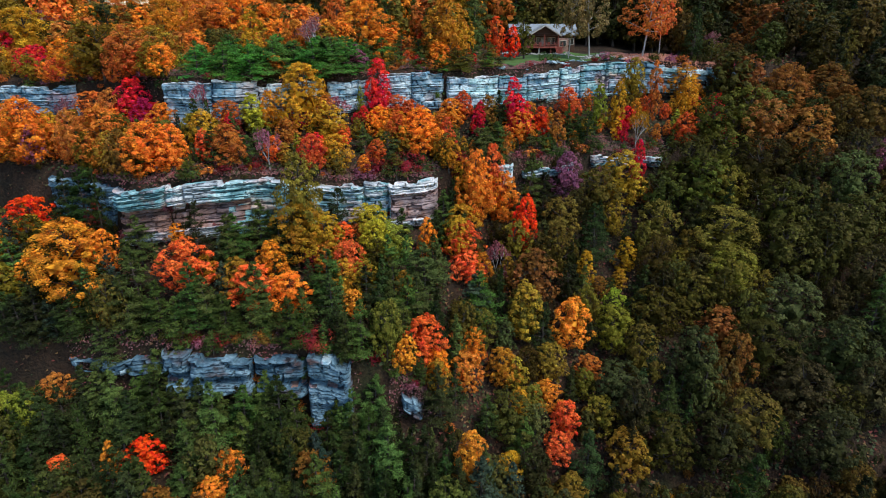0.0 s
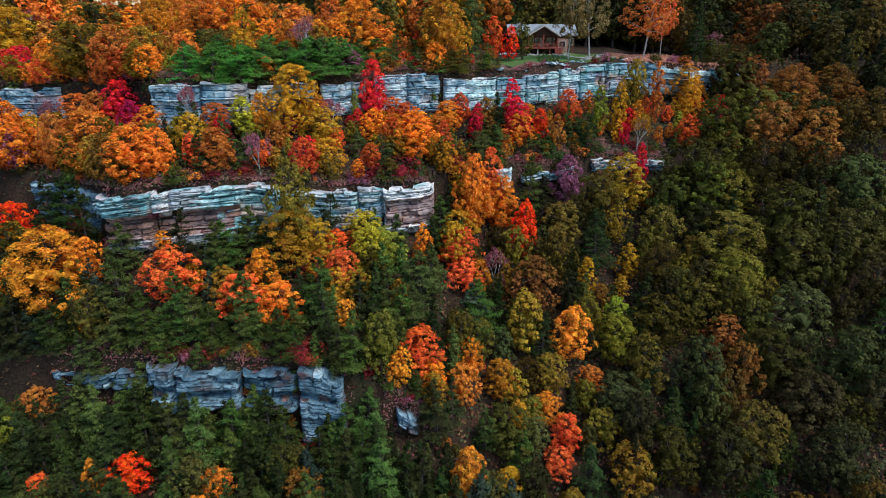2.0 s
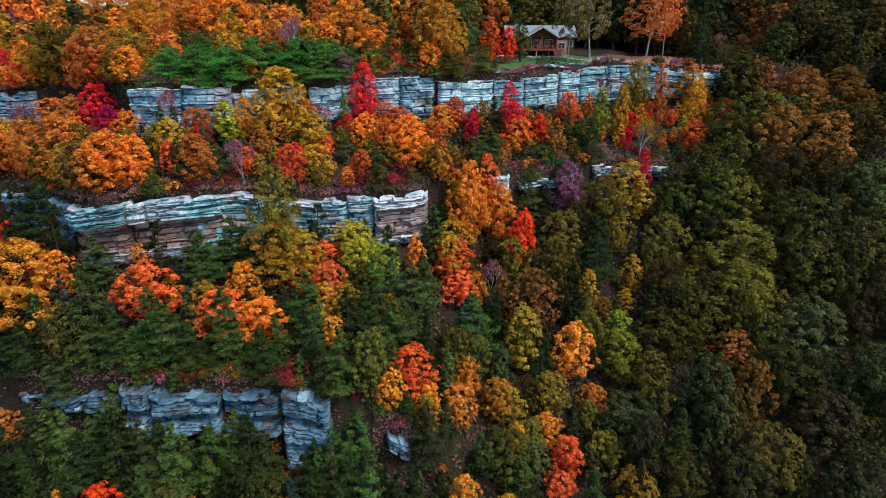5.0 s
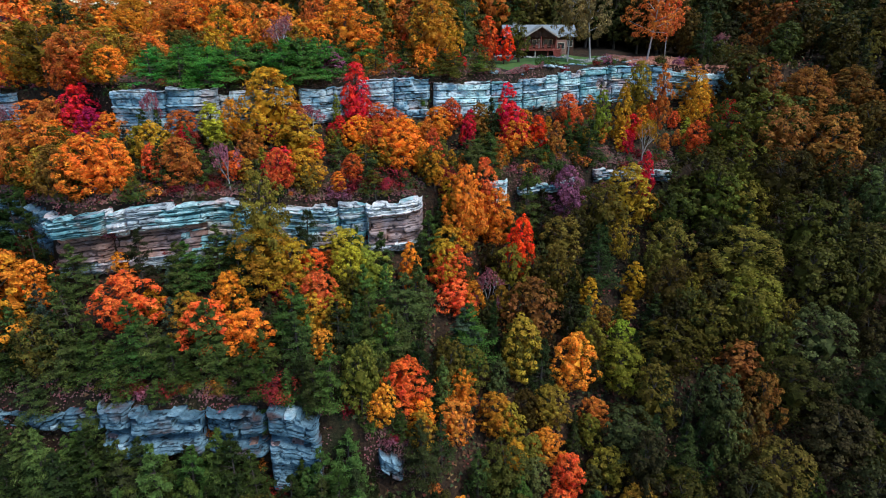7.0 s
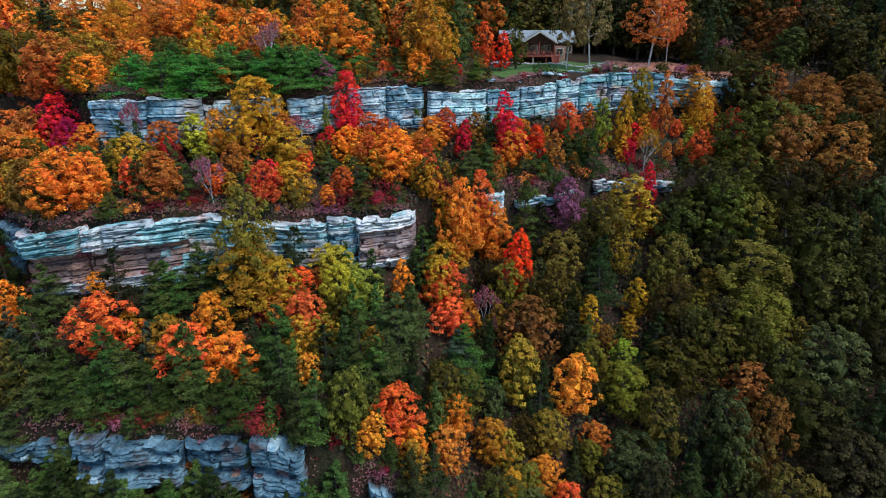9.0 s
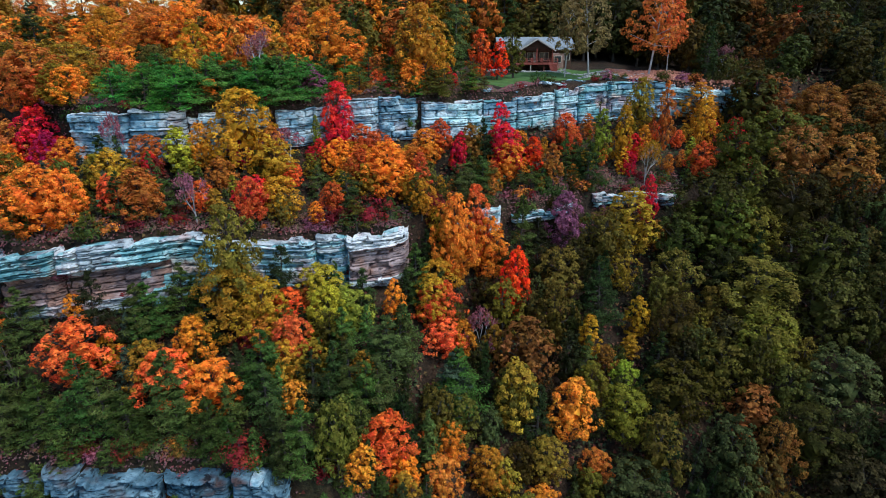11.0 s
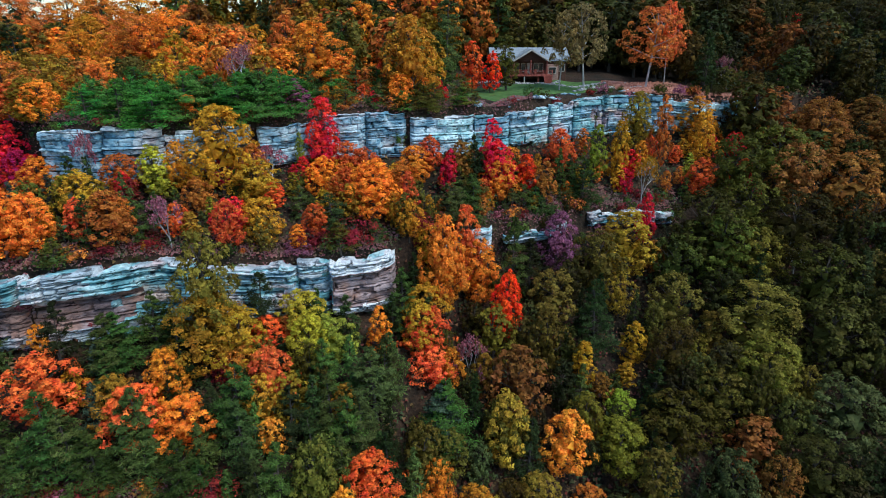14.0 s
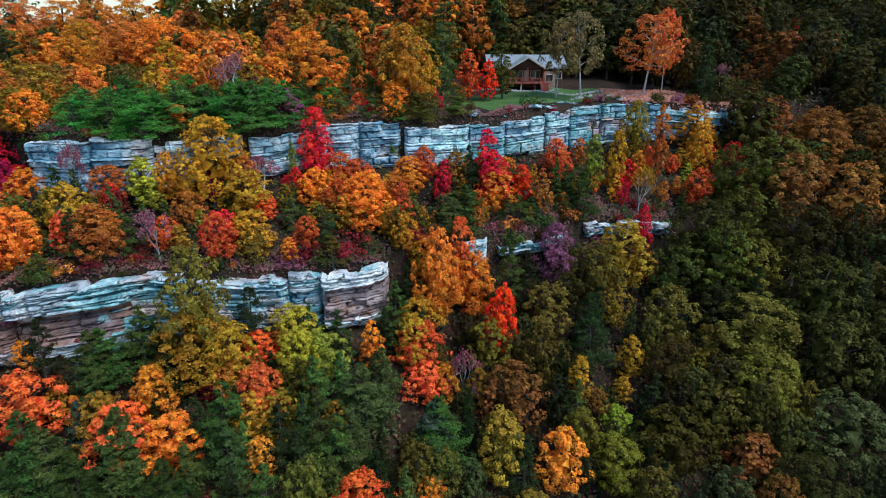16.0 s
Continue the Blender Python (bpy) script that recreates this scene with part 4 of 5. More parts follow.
for x, ahead, h, r in ((-42.5, 2.2, 7.4, 2.5), (-38.6, 4.0, 8.4, 2.7), (-33.4, 3.2, 9.0, 2.7), (-31.2, 4.6, 10.3, 2.9), (-24.6, 2.8, 10.8, 3.1), (-22.2, 4.2, 12.4, 3.4), (-20.4, 2.6, 9.0, 2.5), (-36.8, 2.2, 7.1, 2.5), (-40.6, 2.0, 7.9, 2.7), (-14.4, 2.6, 7.4, 2.5), (-12.2, 1.8, 10.0, 2.9), (-10.6, 3.6, 9.2, 2.8), (-47.5, 2.4, 8.2, 2.8), (-50.5, 3.0, 9.2, 2.9), (-28.4, 2.0, 6.1, 2.1), (-16.4, 4.4, 8.7, 2.7), (-34.8, 4.8, 11.1, 3.0), (-27.4, 4.4, 9.5, 2.9), (-44.6, 4.2, 10.8, 3.1)):
    tree("pine", band.choice(("green", "green", "deep")), x, float(line_y(LOW_Y, x)) - ahead, h, r)
for k in range(40):
    x = band.uniform(-44, -14)
    y = float(line_y(TOP_Y, x)) + band.uniform(2.0, 8.5)
    h = band.uniform(3.6, 6.0)
    tree("young_pine", band.choice(("bright", "bright", "green")), x, y, h, h * band.uniform(0.5, 0.64))
for k in range(10):
    x = band.uniform(-12, 11)
    y = float(line_y(TOP_Y, x)) + band.uniform(1.6, 5.0)
    h = band.uniform(2.0, 3.8)
    tree("young_pine", band.choice(("bright", "green", "moss")), x, y, h, h * band.uniform(0.55, 0.7))
tree("maple", "rust", -50.0, 120.2, 6.6, 3.2)
tree("maple", "vermilion", -53.0, 104.7, 5.7, 3.1)
tree("maple", "orange", -48.8, 102.7, 5.6, 2.7)
tree("tall_maple", "gold", -29.2, 97.8, 7.6, 2.0)
tree("maple", "rust", -21.2, 101.5, 5.8, 2.1)
tree("maple", "rust", -1.0, 103.8, 5.8, 2.4)
tree("sapling", "crimson", -5.6, 114.1, 2.5, 0.8)
tree("sapling", "crimson", 4.5, 127.5, 3.3, 1.1)
tree("maple", "vermilion", -11.6, 94.6, 4.6, 1.9)
tree("maple", "vermilion", -8.6, 102.1, 4.6, 2.4)
tree("maple", "orange", -11.8, 102.8, 5.7, 2.6)
tree("sapling", "vermilion", 8.4, 98.9, 14.3, 2.3)
tree("tall_maple", "crimson", 36.7, 109.1, 9.8, 1.6)
tree("sapling", "vermilion", -0.0, 101.5, 6.4, 1.5)
tree("shrub", "wine", 2.3, 99.9, 2.1, 2.7)
tree("pine", "green", -0.5, 92.1, 8.8, 2.6)
tree("pine", "deep", 17.4, 99.2, 9.6, 3.4)
tree("oak", "moss", 37.7, 98.2, 9.0, 3.6)
tree("oak", "olive", 45.7, 99.4, 9.2, 3.7)
tree("oak", "drab", 52.8, 104.0, 9.5, 4.1)
tree("oak", "umber", 62.6, 113.9, 11.2, 4.4)
tree("pine", "green", -10.8, 87.5, 7.7, 1.8)
tree("pine", "green", -28.6, 82.8, 8.0, 2.6)
tree("pine", "deep", -36.4, 77.1, 11.1, 2.7)
tree("pine", "green", -39.9, 71.2, 6.5, 3.8)
tree("pine", "green", -30.7, 70.9, 5.7, 3.8)
tree("pine", "green", -21.2, 69.6, 6.4, 3.7)
tree("pine", "green", -16.1, 72.3, 7.7, 3.8)
tree("pine", "deep", -60.0, 71.4, 7.1, 3.9)
tree("pine", "green", -62.9, 72.2, 8.6, 3.8)
tree("pine", "green", -11.8, 68.8, 8.2, 3.7)
tree("pine", "green", -12.8, 62.5, 7.9, 3.5)
tree("pine", "deep", -0.8, 67.1, 8.4, 3.8)
tree("pine", "green", -29.3, 70.1, 3.9, 2.5)
tree("pine", "green", -38.6, 66.7, 5.6, 3.2)
tree("pine", "deep", -48.1, 66.7, 7.5, 3.7)
tree("pine", "deep", -53.6, 58.8, 7.0, 3.5)
tree("pine", "green", -33.4, 56.1, 5.8, 3.3)
tree("pine", "green", -22.0, 56.2, 6.8, 3.7)
tree("pine", "blue", -17.2, 61.5, 7.2, 2.3)
tree("hemlock", "deep", -1.5, 57.6, 6.9, 3.8)
tree("pine", "green", -4.2, 75.0, 8.7, 3.9)
tree("pine", "green", -7.6, 77.1, 8.0, 3.6)
tree("pine", "green", -31.5, 80.5, 6.9, 4.4)
tree("pine", "green", -45.0, 78.3, 6.8, 3.9)
tree("pine", "green", -64.7, 79.1, 7.3, 4.0)
tree("maple", "wine", -19.9, 80.9, 3.6, 2.0)
tree("maple", "straw", 12.9, 72.1, 6.3, 2.1)
tree("maple", "gold", 8.9, 65.0, 5.2, 2.4)
tree("maple", "straw", 21.3, 75.6, 5.6, 2.0)
tree("maple", "rust", 22.5, 77.7, 4.4, 2.3)
tree("maple", "straw", 17.7, 63.1, 5.7, 2.6)
tree("pine", "green", -42.7, 67.9, 5.0, 2.6)
tree("pine", "green", -30.6, 64.5, 5.5, 2.7)
tree("pine", "green", -19.4, 69.5, 4.2, 2.4)
tree("pine", "green", -52.0, 71.8, 5.8, 3.2)
tree("pine", "deep", -60.7, 66.7, 7.5, 3.3)
tree("young_pine", "green", -36.9, 68.3, 2.9, 1.5)
tree("young_pine", "green", -21.3, 66.2, 3.2, 1.7)
tree("young_pine", "green", -40.4, 68.7, 4.1, 1.9)
tree("young_pine", "green", -34.5, 68.0, 3.3, 1.7)
tree("young_pine", "green", -27.1, 67.5, 4.0, 1.9)
tree("shrub", "wine", -31.5, 69.6, 1.5, 1.5)
tree("shrub", "umber", -25.3, 69.6, 1.5, 1.3)
tree("young_pine", "green", -22.3, 63.8, 4.2, 1.8)
tree("pine", "green", -27.2, 62.2, 6.1, 3.0)
tree("pine", "green", -14.8, 65.4, 6.3, 2.7)
tree("young_pine", "olive", -36.5, 69.3, 2.2, 1.3)
tree("young_pine", "green", -43.9, 70.3, 3.3, 1.7)
tree("shrub", "wine", -35.3, 69.4, 1.3, 1.3)
tree("shrub", "olive", -38.5, 69.5, 1.3, 1.1)
tree("shrub", "umber", -29.3, 70.2, 1.3, 1.3)
tree("young_pine", "green", -25.0, 69.7, 2.2, 1.2)
tree("young_pine", "green", -32.3, 68.7, 3.0, 1.5)
tree("young_pine", "green", -19.7, 68.1, 2.6, 1.3)
tree("pine", "green", -13.5, 68.4, 6.4, 2.8)
tree("pine", "green", -47.7, 69.6, 6.2, 3.2)
tree("pine", "deep", -58.8, 84.6, 12.1, 3.0)
tree("pine", "green", -46.7, 83.4, 2.8, 2.4)
tree("pine", "deep", -51.4, 80.6, 13.9, 2.3)
tree("maple", "rust", -68.6, 93.6, 5.5, 2.7)
tree("maple", "ochre", -64.5, 108.8, 10.1, 3.4)
tree("maple", "rust", -57.7, 105.3, 8.8, 2.8)
tree("maple", "ochre", -50.7, 104.1, 5.9, 2.3)
tree("maple", "rust", -53.7, 105.4, 5.8, 2.8)
tree("maple", "ochre", -76.8, 110.8, 5.1, 2.7)
tree("maple", "vermilion", -70.6, 108.9, 4.6, 2.0)
tree("maple", "orange", -67.5, 108.5, 6.0, 3.1)
tree("oak", "deep", -32.8, 178.1, 14.6, 8.2)
tree("oak", "moss", -22.0, 188.7, 15.6, 8.7)
tree("pine", "deep", -45.3, 181.8, 13.7, 5.0)
tree("oak", "moss", -27.9, 195.5, 13.0, 7.3)
tree("pine", "deep", -6.2, 196.0, 16.4, 5.5)
tree("oak", "deep", -146.2, 252.5, 17.1, 9.6)


# ---- the rest of the woods ----
fill = random.Random(17)
filling = True


def pick(choices):
    total = sum(w for *_, w in choices)
    r = fill.uniform(0, total)
    for kind, hue, w in choices:
        r -= w
        if r <= 0:
            return kind, hue
    return choices[-1][:2]


RIM_LEFT = [("maple", "orange", 4), ("maple", "rust", 3.5), ("maple", "gold", 1.5), ("maple", "ochre", 3), ("oak", "moss", 3), ("pine", "green", 1.2), ("maple", "umber", 1)]
RIM_MIDDLE = [("oak", "moss", 4), ("maple", "gold", 1.2), ("pine", "green", 2.4), ("pine", "deep", 1), ("maple", "rust", 2), ("maple", "ochre", 2), ("maple", "orange", 1)]
# Right-hand rim woods in dimmer leaf colours that stand in for shade.
RIM_RIGHT = [("oak", "olive", 4), ("oak", "bronze", 4), ("oak", "dusk", 3), ("pine", "deep", 2), ("maple", "umber", 1.6), ("oak", "moss", 0.6)]
BENCH = [("maple", "orange", 2), ("maple", "vermilion", 2), ("maple", "crimson", 1), ("sapling", "ochre", 2), ("sapling", "gold", 2), ("sapling", "crimson", 1), ("sapling", "rust", 2), ("young_pine", "green", 3), ("sapling", "wine", 1), ("shrub", "wine", 2), ("shrub", "olive", 2), ("sapling", "lime", 1)]
PINES = [("pine", "green", 5), ("hemlock", "green", 2), ("hemlock", "deep", 3), ("pine", "deep", 1), ("pine", "blue", 2), ("maple", "orange", 0.8), ("oak", "moss", 2), ("maple", "ochre", 1), ("maple", "rust", 0.7)]
# Mostly dark green: the view's darker lower corner is put into the leaf colour.
LOW_PINES = [("pine", "deep", 4), ("hemlock", "deep", 5), ("hemlock", "green", 1.6), ("pine", "blue", 0.6), ("oak", "olive", 1.2), ("maple", "umber", 0.5)]
# Right-hand cove: its shade is put into these darker leaf colours.
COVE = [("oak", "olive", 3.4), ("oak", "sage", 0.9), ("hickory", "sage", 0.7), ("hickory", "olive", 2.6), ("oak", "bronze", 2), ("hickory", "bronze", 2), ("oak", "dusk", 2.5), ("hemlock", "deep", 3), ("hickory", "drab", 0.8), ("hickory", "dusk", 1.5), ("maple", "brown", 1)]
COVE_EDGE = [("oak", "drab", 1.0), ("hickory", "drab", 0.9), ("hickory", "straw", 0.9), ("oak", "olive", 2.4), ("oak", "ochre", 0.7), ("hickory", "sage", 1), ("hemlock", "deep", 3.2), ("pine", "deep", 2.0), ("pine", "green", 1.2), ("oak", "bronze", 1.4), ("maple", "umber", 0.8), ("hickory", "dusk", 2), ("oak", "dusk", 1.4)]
BARE_ROCK = ((TOP_Y, TOP_TOP, 6.2, ((-88, -68), (-48, -20), (-11, 58))), (MID_Y, MID_TOP, 6.0, ((-60, -23), (-16, 2), (5, 12), (28, 43))),
             (LOW_Y, LOW_TOP, 2.8, ((-36, -14), (-7, -2))))


# Midway along the camera's path; filler trees are sized to fit this view.
CAMERA_SPOT = (2.2, 13.0, 60.5)


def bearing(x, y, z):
    dx, dy, dz = x - CAMERA_SPOT[0], y - CAMERA_SPOT[1], z - CAMERA_SPOT[2]
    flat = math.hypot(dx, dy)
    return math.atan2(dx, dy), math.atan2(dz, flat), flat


SIGHTS = [(*bearing(x, y, ground(x, y) + 0.62 * h), math.atan2(r, math.hypot(x - CAMERA_SPOT[0], y - CAMERA_SPOT[1])), h) for x, y, r, h in marked]


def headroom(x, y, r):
    """How high a tree may grow here before it hides, from the camera, the bare rock or the fine trees behind it."""
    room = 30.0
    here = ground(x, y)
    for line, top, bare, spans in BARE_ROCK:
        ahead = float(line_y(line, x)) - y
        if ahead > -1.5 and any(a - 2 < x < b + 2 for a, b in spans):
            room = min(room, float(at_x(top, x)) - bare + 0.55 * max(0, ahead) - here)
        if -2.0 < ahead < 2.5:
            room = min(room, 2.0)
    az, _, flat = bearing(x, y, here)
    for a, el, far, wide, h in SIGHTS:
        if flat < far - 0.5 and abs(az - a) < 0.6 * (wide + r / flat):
            room = min(room, CAMERA_SPOT[2] + flat * math.tan(el - 0.05 * h / far) - here)
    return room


def woods(x0, x1, y0, y1, count, choices, height, gap, far=False, bench=False):
    done = tries = 0
    while done < count and tries < count * 40:
        tries += 1
        x, y = fill.uniform(x0, x1), fill.uniform(y0, y1)
        kind, hue = pick(choices)
        if bench and y < float(line_y(MID_Y, x)) + 2.5:
            continue
        if far and kind in ("maple", "oak", "hickory"):
            kind = "far_maple" if kind == "maple" else "far_oak"
        h = fill.uniform(*height) * {"sapling": 0.8, "young_pine": 0.55, "shrub": 0.2}.get(kind, 1.0)
        r = h * {"maple": 0.36, "oak": 0.31, "hickory": 0.25, "hemlock": 0.25, "far_maple": 0.29, "far_oak": 0.31, "pine": 0.27, "young_pine": 0.36, "sapling": 0.27, "shrub": 0.85}[kind] * fill.uniform(0.85, 1.2)
        if (6 < x < 50 and float(line_y(TOP_Y, x)) - 2 < y < 164) or (x < 6 and abs(y - float(line_y(TOP_Y, x)) - 3) < 3.2 and y > float(line_y(TOP_Y, x))):
            continue
        here = ground(x, y)
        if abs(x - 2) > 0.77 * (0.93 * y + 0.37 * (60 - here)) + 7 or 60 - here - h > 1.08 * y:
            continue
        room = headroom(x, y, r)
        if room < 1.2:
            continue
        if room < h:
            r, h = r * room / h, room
        if any((x - a) ** 2 + (y - b) ** 2 < (gap * (r + c)) ** 2 for a, b, c in planted):
            continue
        tree(kind, hue, x, y, h, r)
        done += 1
    return done


woods(-75, 12, 98, 128, 80, RIM_LEFT, (8, 12), 0.4)
woods(-120, -32, 118, 160, 64, RIM_LEFT, (10, 15), 0.4, True)
woods(-32, 12, 118, 160, 60, RIM_MIDDLE, (10, 15), 0.4, True)
woods(-130, -45, 160, 200, 44, RIM_LEFT, (15, 20), 0.4, True)
woods(-45, 20, 160, 200, 44, RIM_MIDDLE, (15, 20), 0.4, True)
woods(20, 150, 160, 215, 60, RIM_RIGHT, (15, 20), 0.42, True)
woods(80, 210, 185, 275, 70, RIM_RIGHT, (17, 23), 0.42, True)
woods(-40, 40, 196, 240, 40, RIM_MIDDLE, (17, 22), 0.42, True)
woods(-120, -30, 203, 240, 16, RIM_LEFT, (9, 13), 0.42, True)
woods(6, 60, 160, 180, 34, RIM_RIGHT, (12, 16), 0.42, True)
woods(46, 115, 118, 165, 84, RIM_RIGHT, (9, 14), 0.48, True)
woods(-95, -48, 78, 112, 45, RIM_LEFT, (6, 9), 0.4)
woods(-90, 58, 80, 130, 290, BENCH, (3.5, 6.5), 0.32, bench=True)
woods(-90, 6, 66, 92, 160, PINES, (7, 11), 0.33)
woods(-70, 10, 46, 68, 190, LOW_PINES, (7, 12), 0.33)
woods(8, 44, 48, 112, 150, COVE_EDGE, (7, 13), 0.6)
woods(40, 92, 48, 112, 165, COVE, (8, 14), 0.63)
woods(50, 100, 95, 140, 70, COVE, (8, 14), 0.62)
for line, a, b, count in ((TOP_Y, -86, 8, 70), (TOP_Y, 14, 66, 26), (MID_Y, -62, 44, 80), (LOW_Y, -54, -2, 34)):
    for k in range(count):
        x = fill.uniform(a, b)
        y = float(line_y(line, x)) + fill.uniform(0.5, 3.4)
        h = fill.uniform(0.5, 1.5)
        tree("shrub", fill.choice(("wine", "olive", "green", "deep", "rust", "green", "plum")), x, y, h, h * fill.uniform(0.7, 1.2))


# ---- undergrowth and the turf ----
def undergrowth():
    """Low brush all over the slopes: seedlings, ferns and fallen boughs, too many to count."""
    rng = np.random.default_rng(4)
    verts, faces = [], []
    n = 90000
    xy = np.stack([rng.uniform(-80, 85, n), rng.uniform(50, 155, n)], 1)
    clump = np.sin(xy[:, 0] * 0.9) * np.sin(xy[:, 1] * 1.1 + xy[:, 0] * 0.3)
    xy = xy[(clump + rng.normal(0, 0.5, n) > -0.3)]
    xy = xy[np.abs(xy[:, 0] - 2) < 0.77 * (0.93 * xy[:, 1] + 10) + 6]
    xy = np.array([p for p in xy if not (9 < p[0] < 60 and float(line_y(TOP_Y, p[0])) + 0.5 < p[1] < 158)])
    pts = np.array([(x, y, ground(x, y) + 0.1 + h) for (x, y), h in zip(xy, rng.gamma(1.6, 0.4, len(xy)))])
    leaves_at(rng, pts, np.tile((0, -0.4, 0.8), (len(pts), 1)), 0.25, verts, faces)
    mat, nodes, links, shader = graph("brush", 0.7)
    geo = nodes.new("ShaderNodeNewGeometry")
    n1 = noise_node(nodes, links, 0.09, 3)
    add = nodes.new("ShaderNodeMath")
    add.operation = "MULTIPLY_ADD"
    links.new(geo.outputs["Random Per Island"], add.inputs[0])
    add.inputs[1].default_value = 0.5
    links.new(n1.outputs["Fac"], add.inputs[2])
    r = ramp(nodes, [(0.35, (0.025, 0.045, 0.016)), (0.66, (0.045, 0.065, 0.02)), (0.8, (0.09, 0.05, 0.02)), (0.92, (0.14, 0.03, 0.025)), (1.0, (0.18, 0.11, 0.04))])
    links.new(add.outputs[0], r.inputs["Fac"])
    links.new(r.outputs["Color"], shader.inputs["Base Color"])
    ob = new("undergrowth", mesh_of("undergrowth", verts, faces, mat))
    tagged(ob, "mixed green, rusty and wine-red brush under the trees", "undergrowth", kind="stuff")


undergrowth()


def ledge_brush(name, line, spans, n, reach, label):
    """Low dry brush that crowds the edge of a ledge and hangs over its rim."""
    rng = np.random.default_rng(len(name))
    pts = []
    for k in range(n):
        a, b = spans[rng.integers(0, len(spans))]
        x = rng.uniform(a, b)
        clump = 0.5 + 0.5 * math.sin(1.7 * x + 2 * math.sin(0.6 * x))
        y = float(line_y(line, x)) + 0.35 + reach * rng.random() ** 1.4
        pts.append((x, y, ground(x, y) + rng.random() * (0.25 + 0.75 * clump)))
    verts, faces = [], []
    leaves_at(rng, np.array(pts), np.tile((0.1, -0.6, 0.7), (n, 1)), 0.14, verts, faces)
    mat, nodes, links, shader = graph(name, 0.9)
    geo = nodes.new("ShaderNodeNewGeometry")
    patch = noise_node(nodes, links, 0.35, 3)
    add = nodes.new("ShaderNodeMath")
    add.operation = "MULTIPLY_ADD"
    links.new(geo.outputs["Random Per Island"], add.inputs[0])
    add.inputs[1].default_value = 0.35
    links.new(patch.outputs["Fac"], add.inputs[2])
    r = ramp(nodes, [(0.40, (0.10, 0.11, 0.035)), (0.55, (0.15, 0.085, 0.07)), (0.70, (0.22, 0.11, 0.11)), (0.85, (0.26, 0.06, 0.07)), (1.0, (0.30, 0.20, 0.12))])
    links.new(add.outputs[0], r.inputs["Fac"])
    links.new(r.outputs["Color"], shader.inputs["Base Color"])
    tagged(new(name, mesh_of(name, verts, faces, mat)), label, "brush", kind="stuff")


ledge_brush("ledge_brush", MID_Y, ((-62, -38), (-38, -20), (-20, -1), (4, 26), (28, 44)), 15000, 4.5, "mauve-brown dry brush crowding the middle ledge")
ledge_brush("lower_brush", LOW_Y, ((-54, -36), (-38, -26), (-27, -12), (-8, -2)), 5200, 3.0, "dark wine-brown brush on the lower ledge")
ledge_brush("rim_brush", TOP_Y, ((-60, -30), (-30, -10), (-10, 10), (8, 20)), 9000, 3.0, "olive and wine-brown brush along the plateau rim")


# ---- the clearing and the house ----
def sheet(name, x0, x1, depth0, depth1, lift, material, label, category):
    """A patch of ground cover laid on the plateau behind the rim."""
    verts, faces = [], []
    nx, ny = 40, 14
    for j in range(ny + 1):
        for i in range(nx + 1):
            x = x0 + (x1 - x0) * i / nx
            rim = float(line_y(TOP_Y, x))
            pinch = min(1.0, 5 * min(i / nx, 1 - i / nx) + 0.15)
            middle = 0.5 * (depth0 + depth1)
            y = rim + middle + (depth0 + (depth1 - depth0) * j / ny - middle) * pinch + 0.6 * math.sin(x * 0.7)
            verts.append((x, y, ground(x, y) + lift * (1 if 0 < i < nx and 0 < j < ny else -2)))
    for j in range(ny):
        for i in range(nx):
            a = j * (nx + 1) + i
            faces.append((a, a + 1, a + nx + 2, a + nx + 1))
    return tagged(new(name, mesh_of(name, verts, faces, material, True)), label, category, kind="structure")


sheet("lawn", 8, 42, 5.0, 24, 0.10, TURF, "mown green lawn before the house", "lawn")
sheet("dry_grass", 38, 66, 1.6, 17, 0.14, SEDGE, "patch of dry red-brown grass along the rim", "grass")


def tufts(name, x0, x1, y0, y1, n, size, dark, light, label):
    rng = np.random.default_rng(len(name))
    xs = rng.uniform(x0, x1, n)
    pts = []
    for x in xs:
        y = float(line_y(TOP_Y, x)) + rng.uniform(y0, y1)
        pts.append((x, y, ground(x, y) + 0.15 + rng.random() * 0.25))
    verts, faces = [], []
    leaves_at(rng, np.array(pts), np.tile((0.2, -0.9, 0.5), (n, 1)), size, verts, faces)
    mat, nodes, links, shader = graph(name, 0.9)
    geo = nodes.new("ShaderNodeNewGeometry")
    r = ramp(nodes, [(0.0, dark), (1.0, light)])
    links.new(geo.outputs["Random Per Island"], r.inputs["Fac"])
    links.new(r.outputs["Color"], shader.inputs["Base Color"])
    tagged(new(name, mesh_of(name, verts, faces, mat)), label, "grass", kind="stuff")


tufts("dry_grass_tufts", 38, 65, 1.2, 17, 9000, 0.2, (0.26, 0.09, 0.06), (0.60, 0.28, 0.19), "tufts of dry red-brown grass")


def box(bm, x0, x1, y0, y1, z0, z1, soft=0.03):
    made = bmesh.ops.create_cube(bm, size=1.0, matrix=Matrix.Translation(((x0 + x1) / 2, (y0 + y1) / 2, (z0 + z1) / 2)) @ Matrix.Diagonal((x1 - x0, y1 - y0, z1 - z0, 1)))
    if soft:
        edges = list({e for v in made["verts"] for e in v.link_edges})
        bmesh.ops.bevel(bm, geom=edges, offset=min(soft, 0.3 * min(x1 - x0, y1 - y0, z1 - z0)), segments=1, affect="EDGES")


def bar(bm, p, q, wide, thick):
    p, q = Vector(p), Vector(q)
    m = Matrix.Translation((p + q) / 2) @ (q - p).to_track_quat("X", "Z").to_matrix().to_4x4() @ Matrix.Diagonal(((q - p).length, wide, thick, 1))
    bmesh.ops.create_cube(bm, size=1.0, matrix=m)


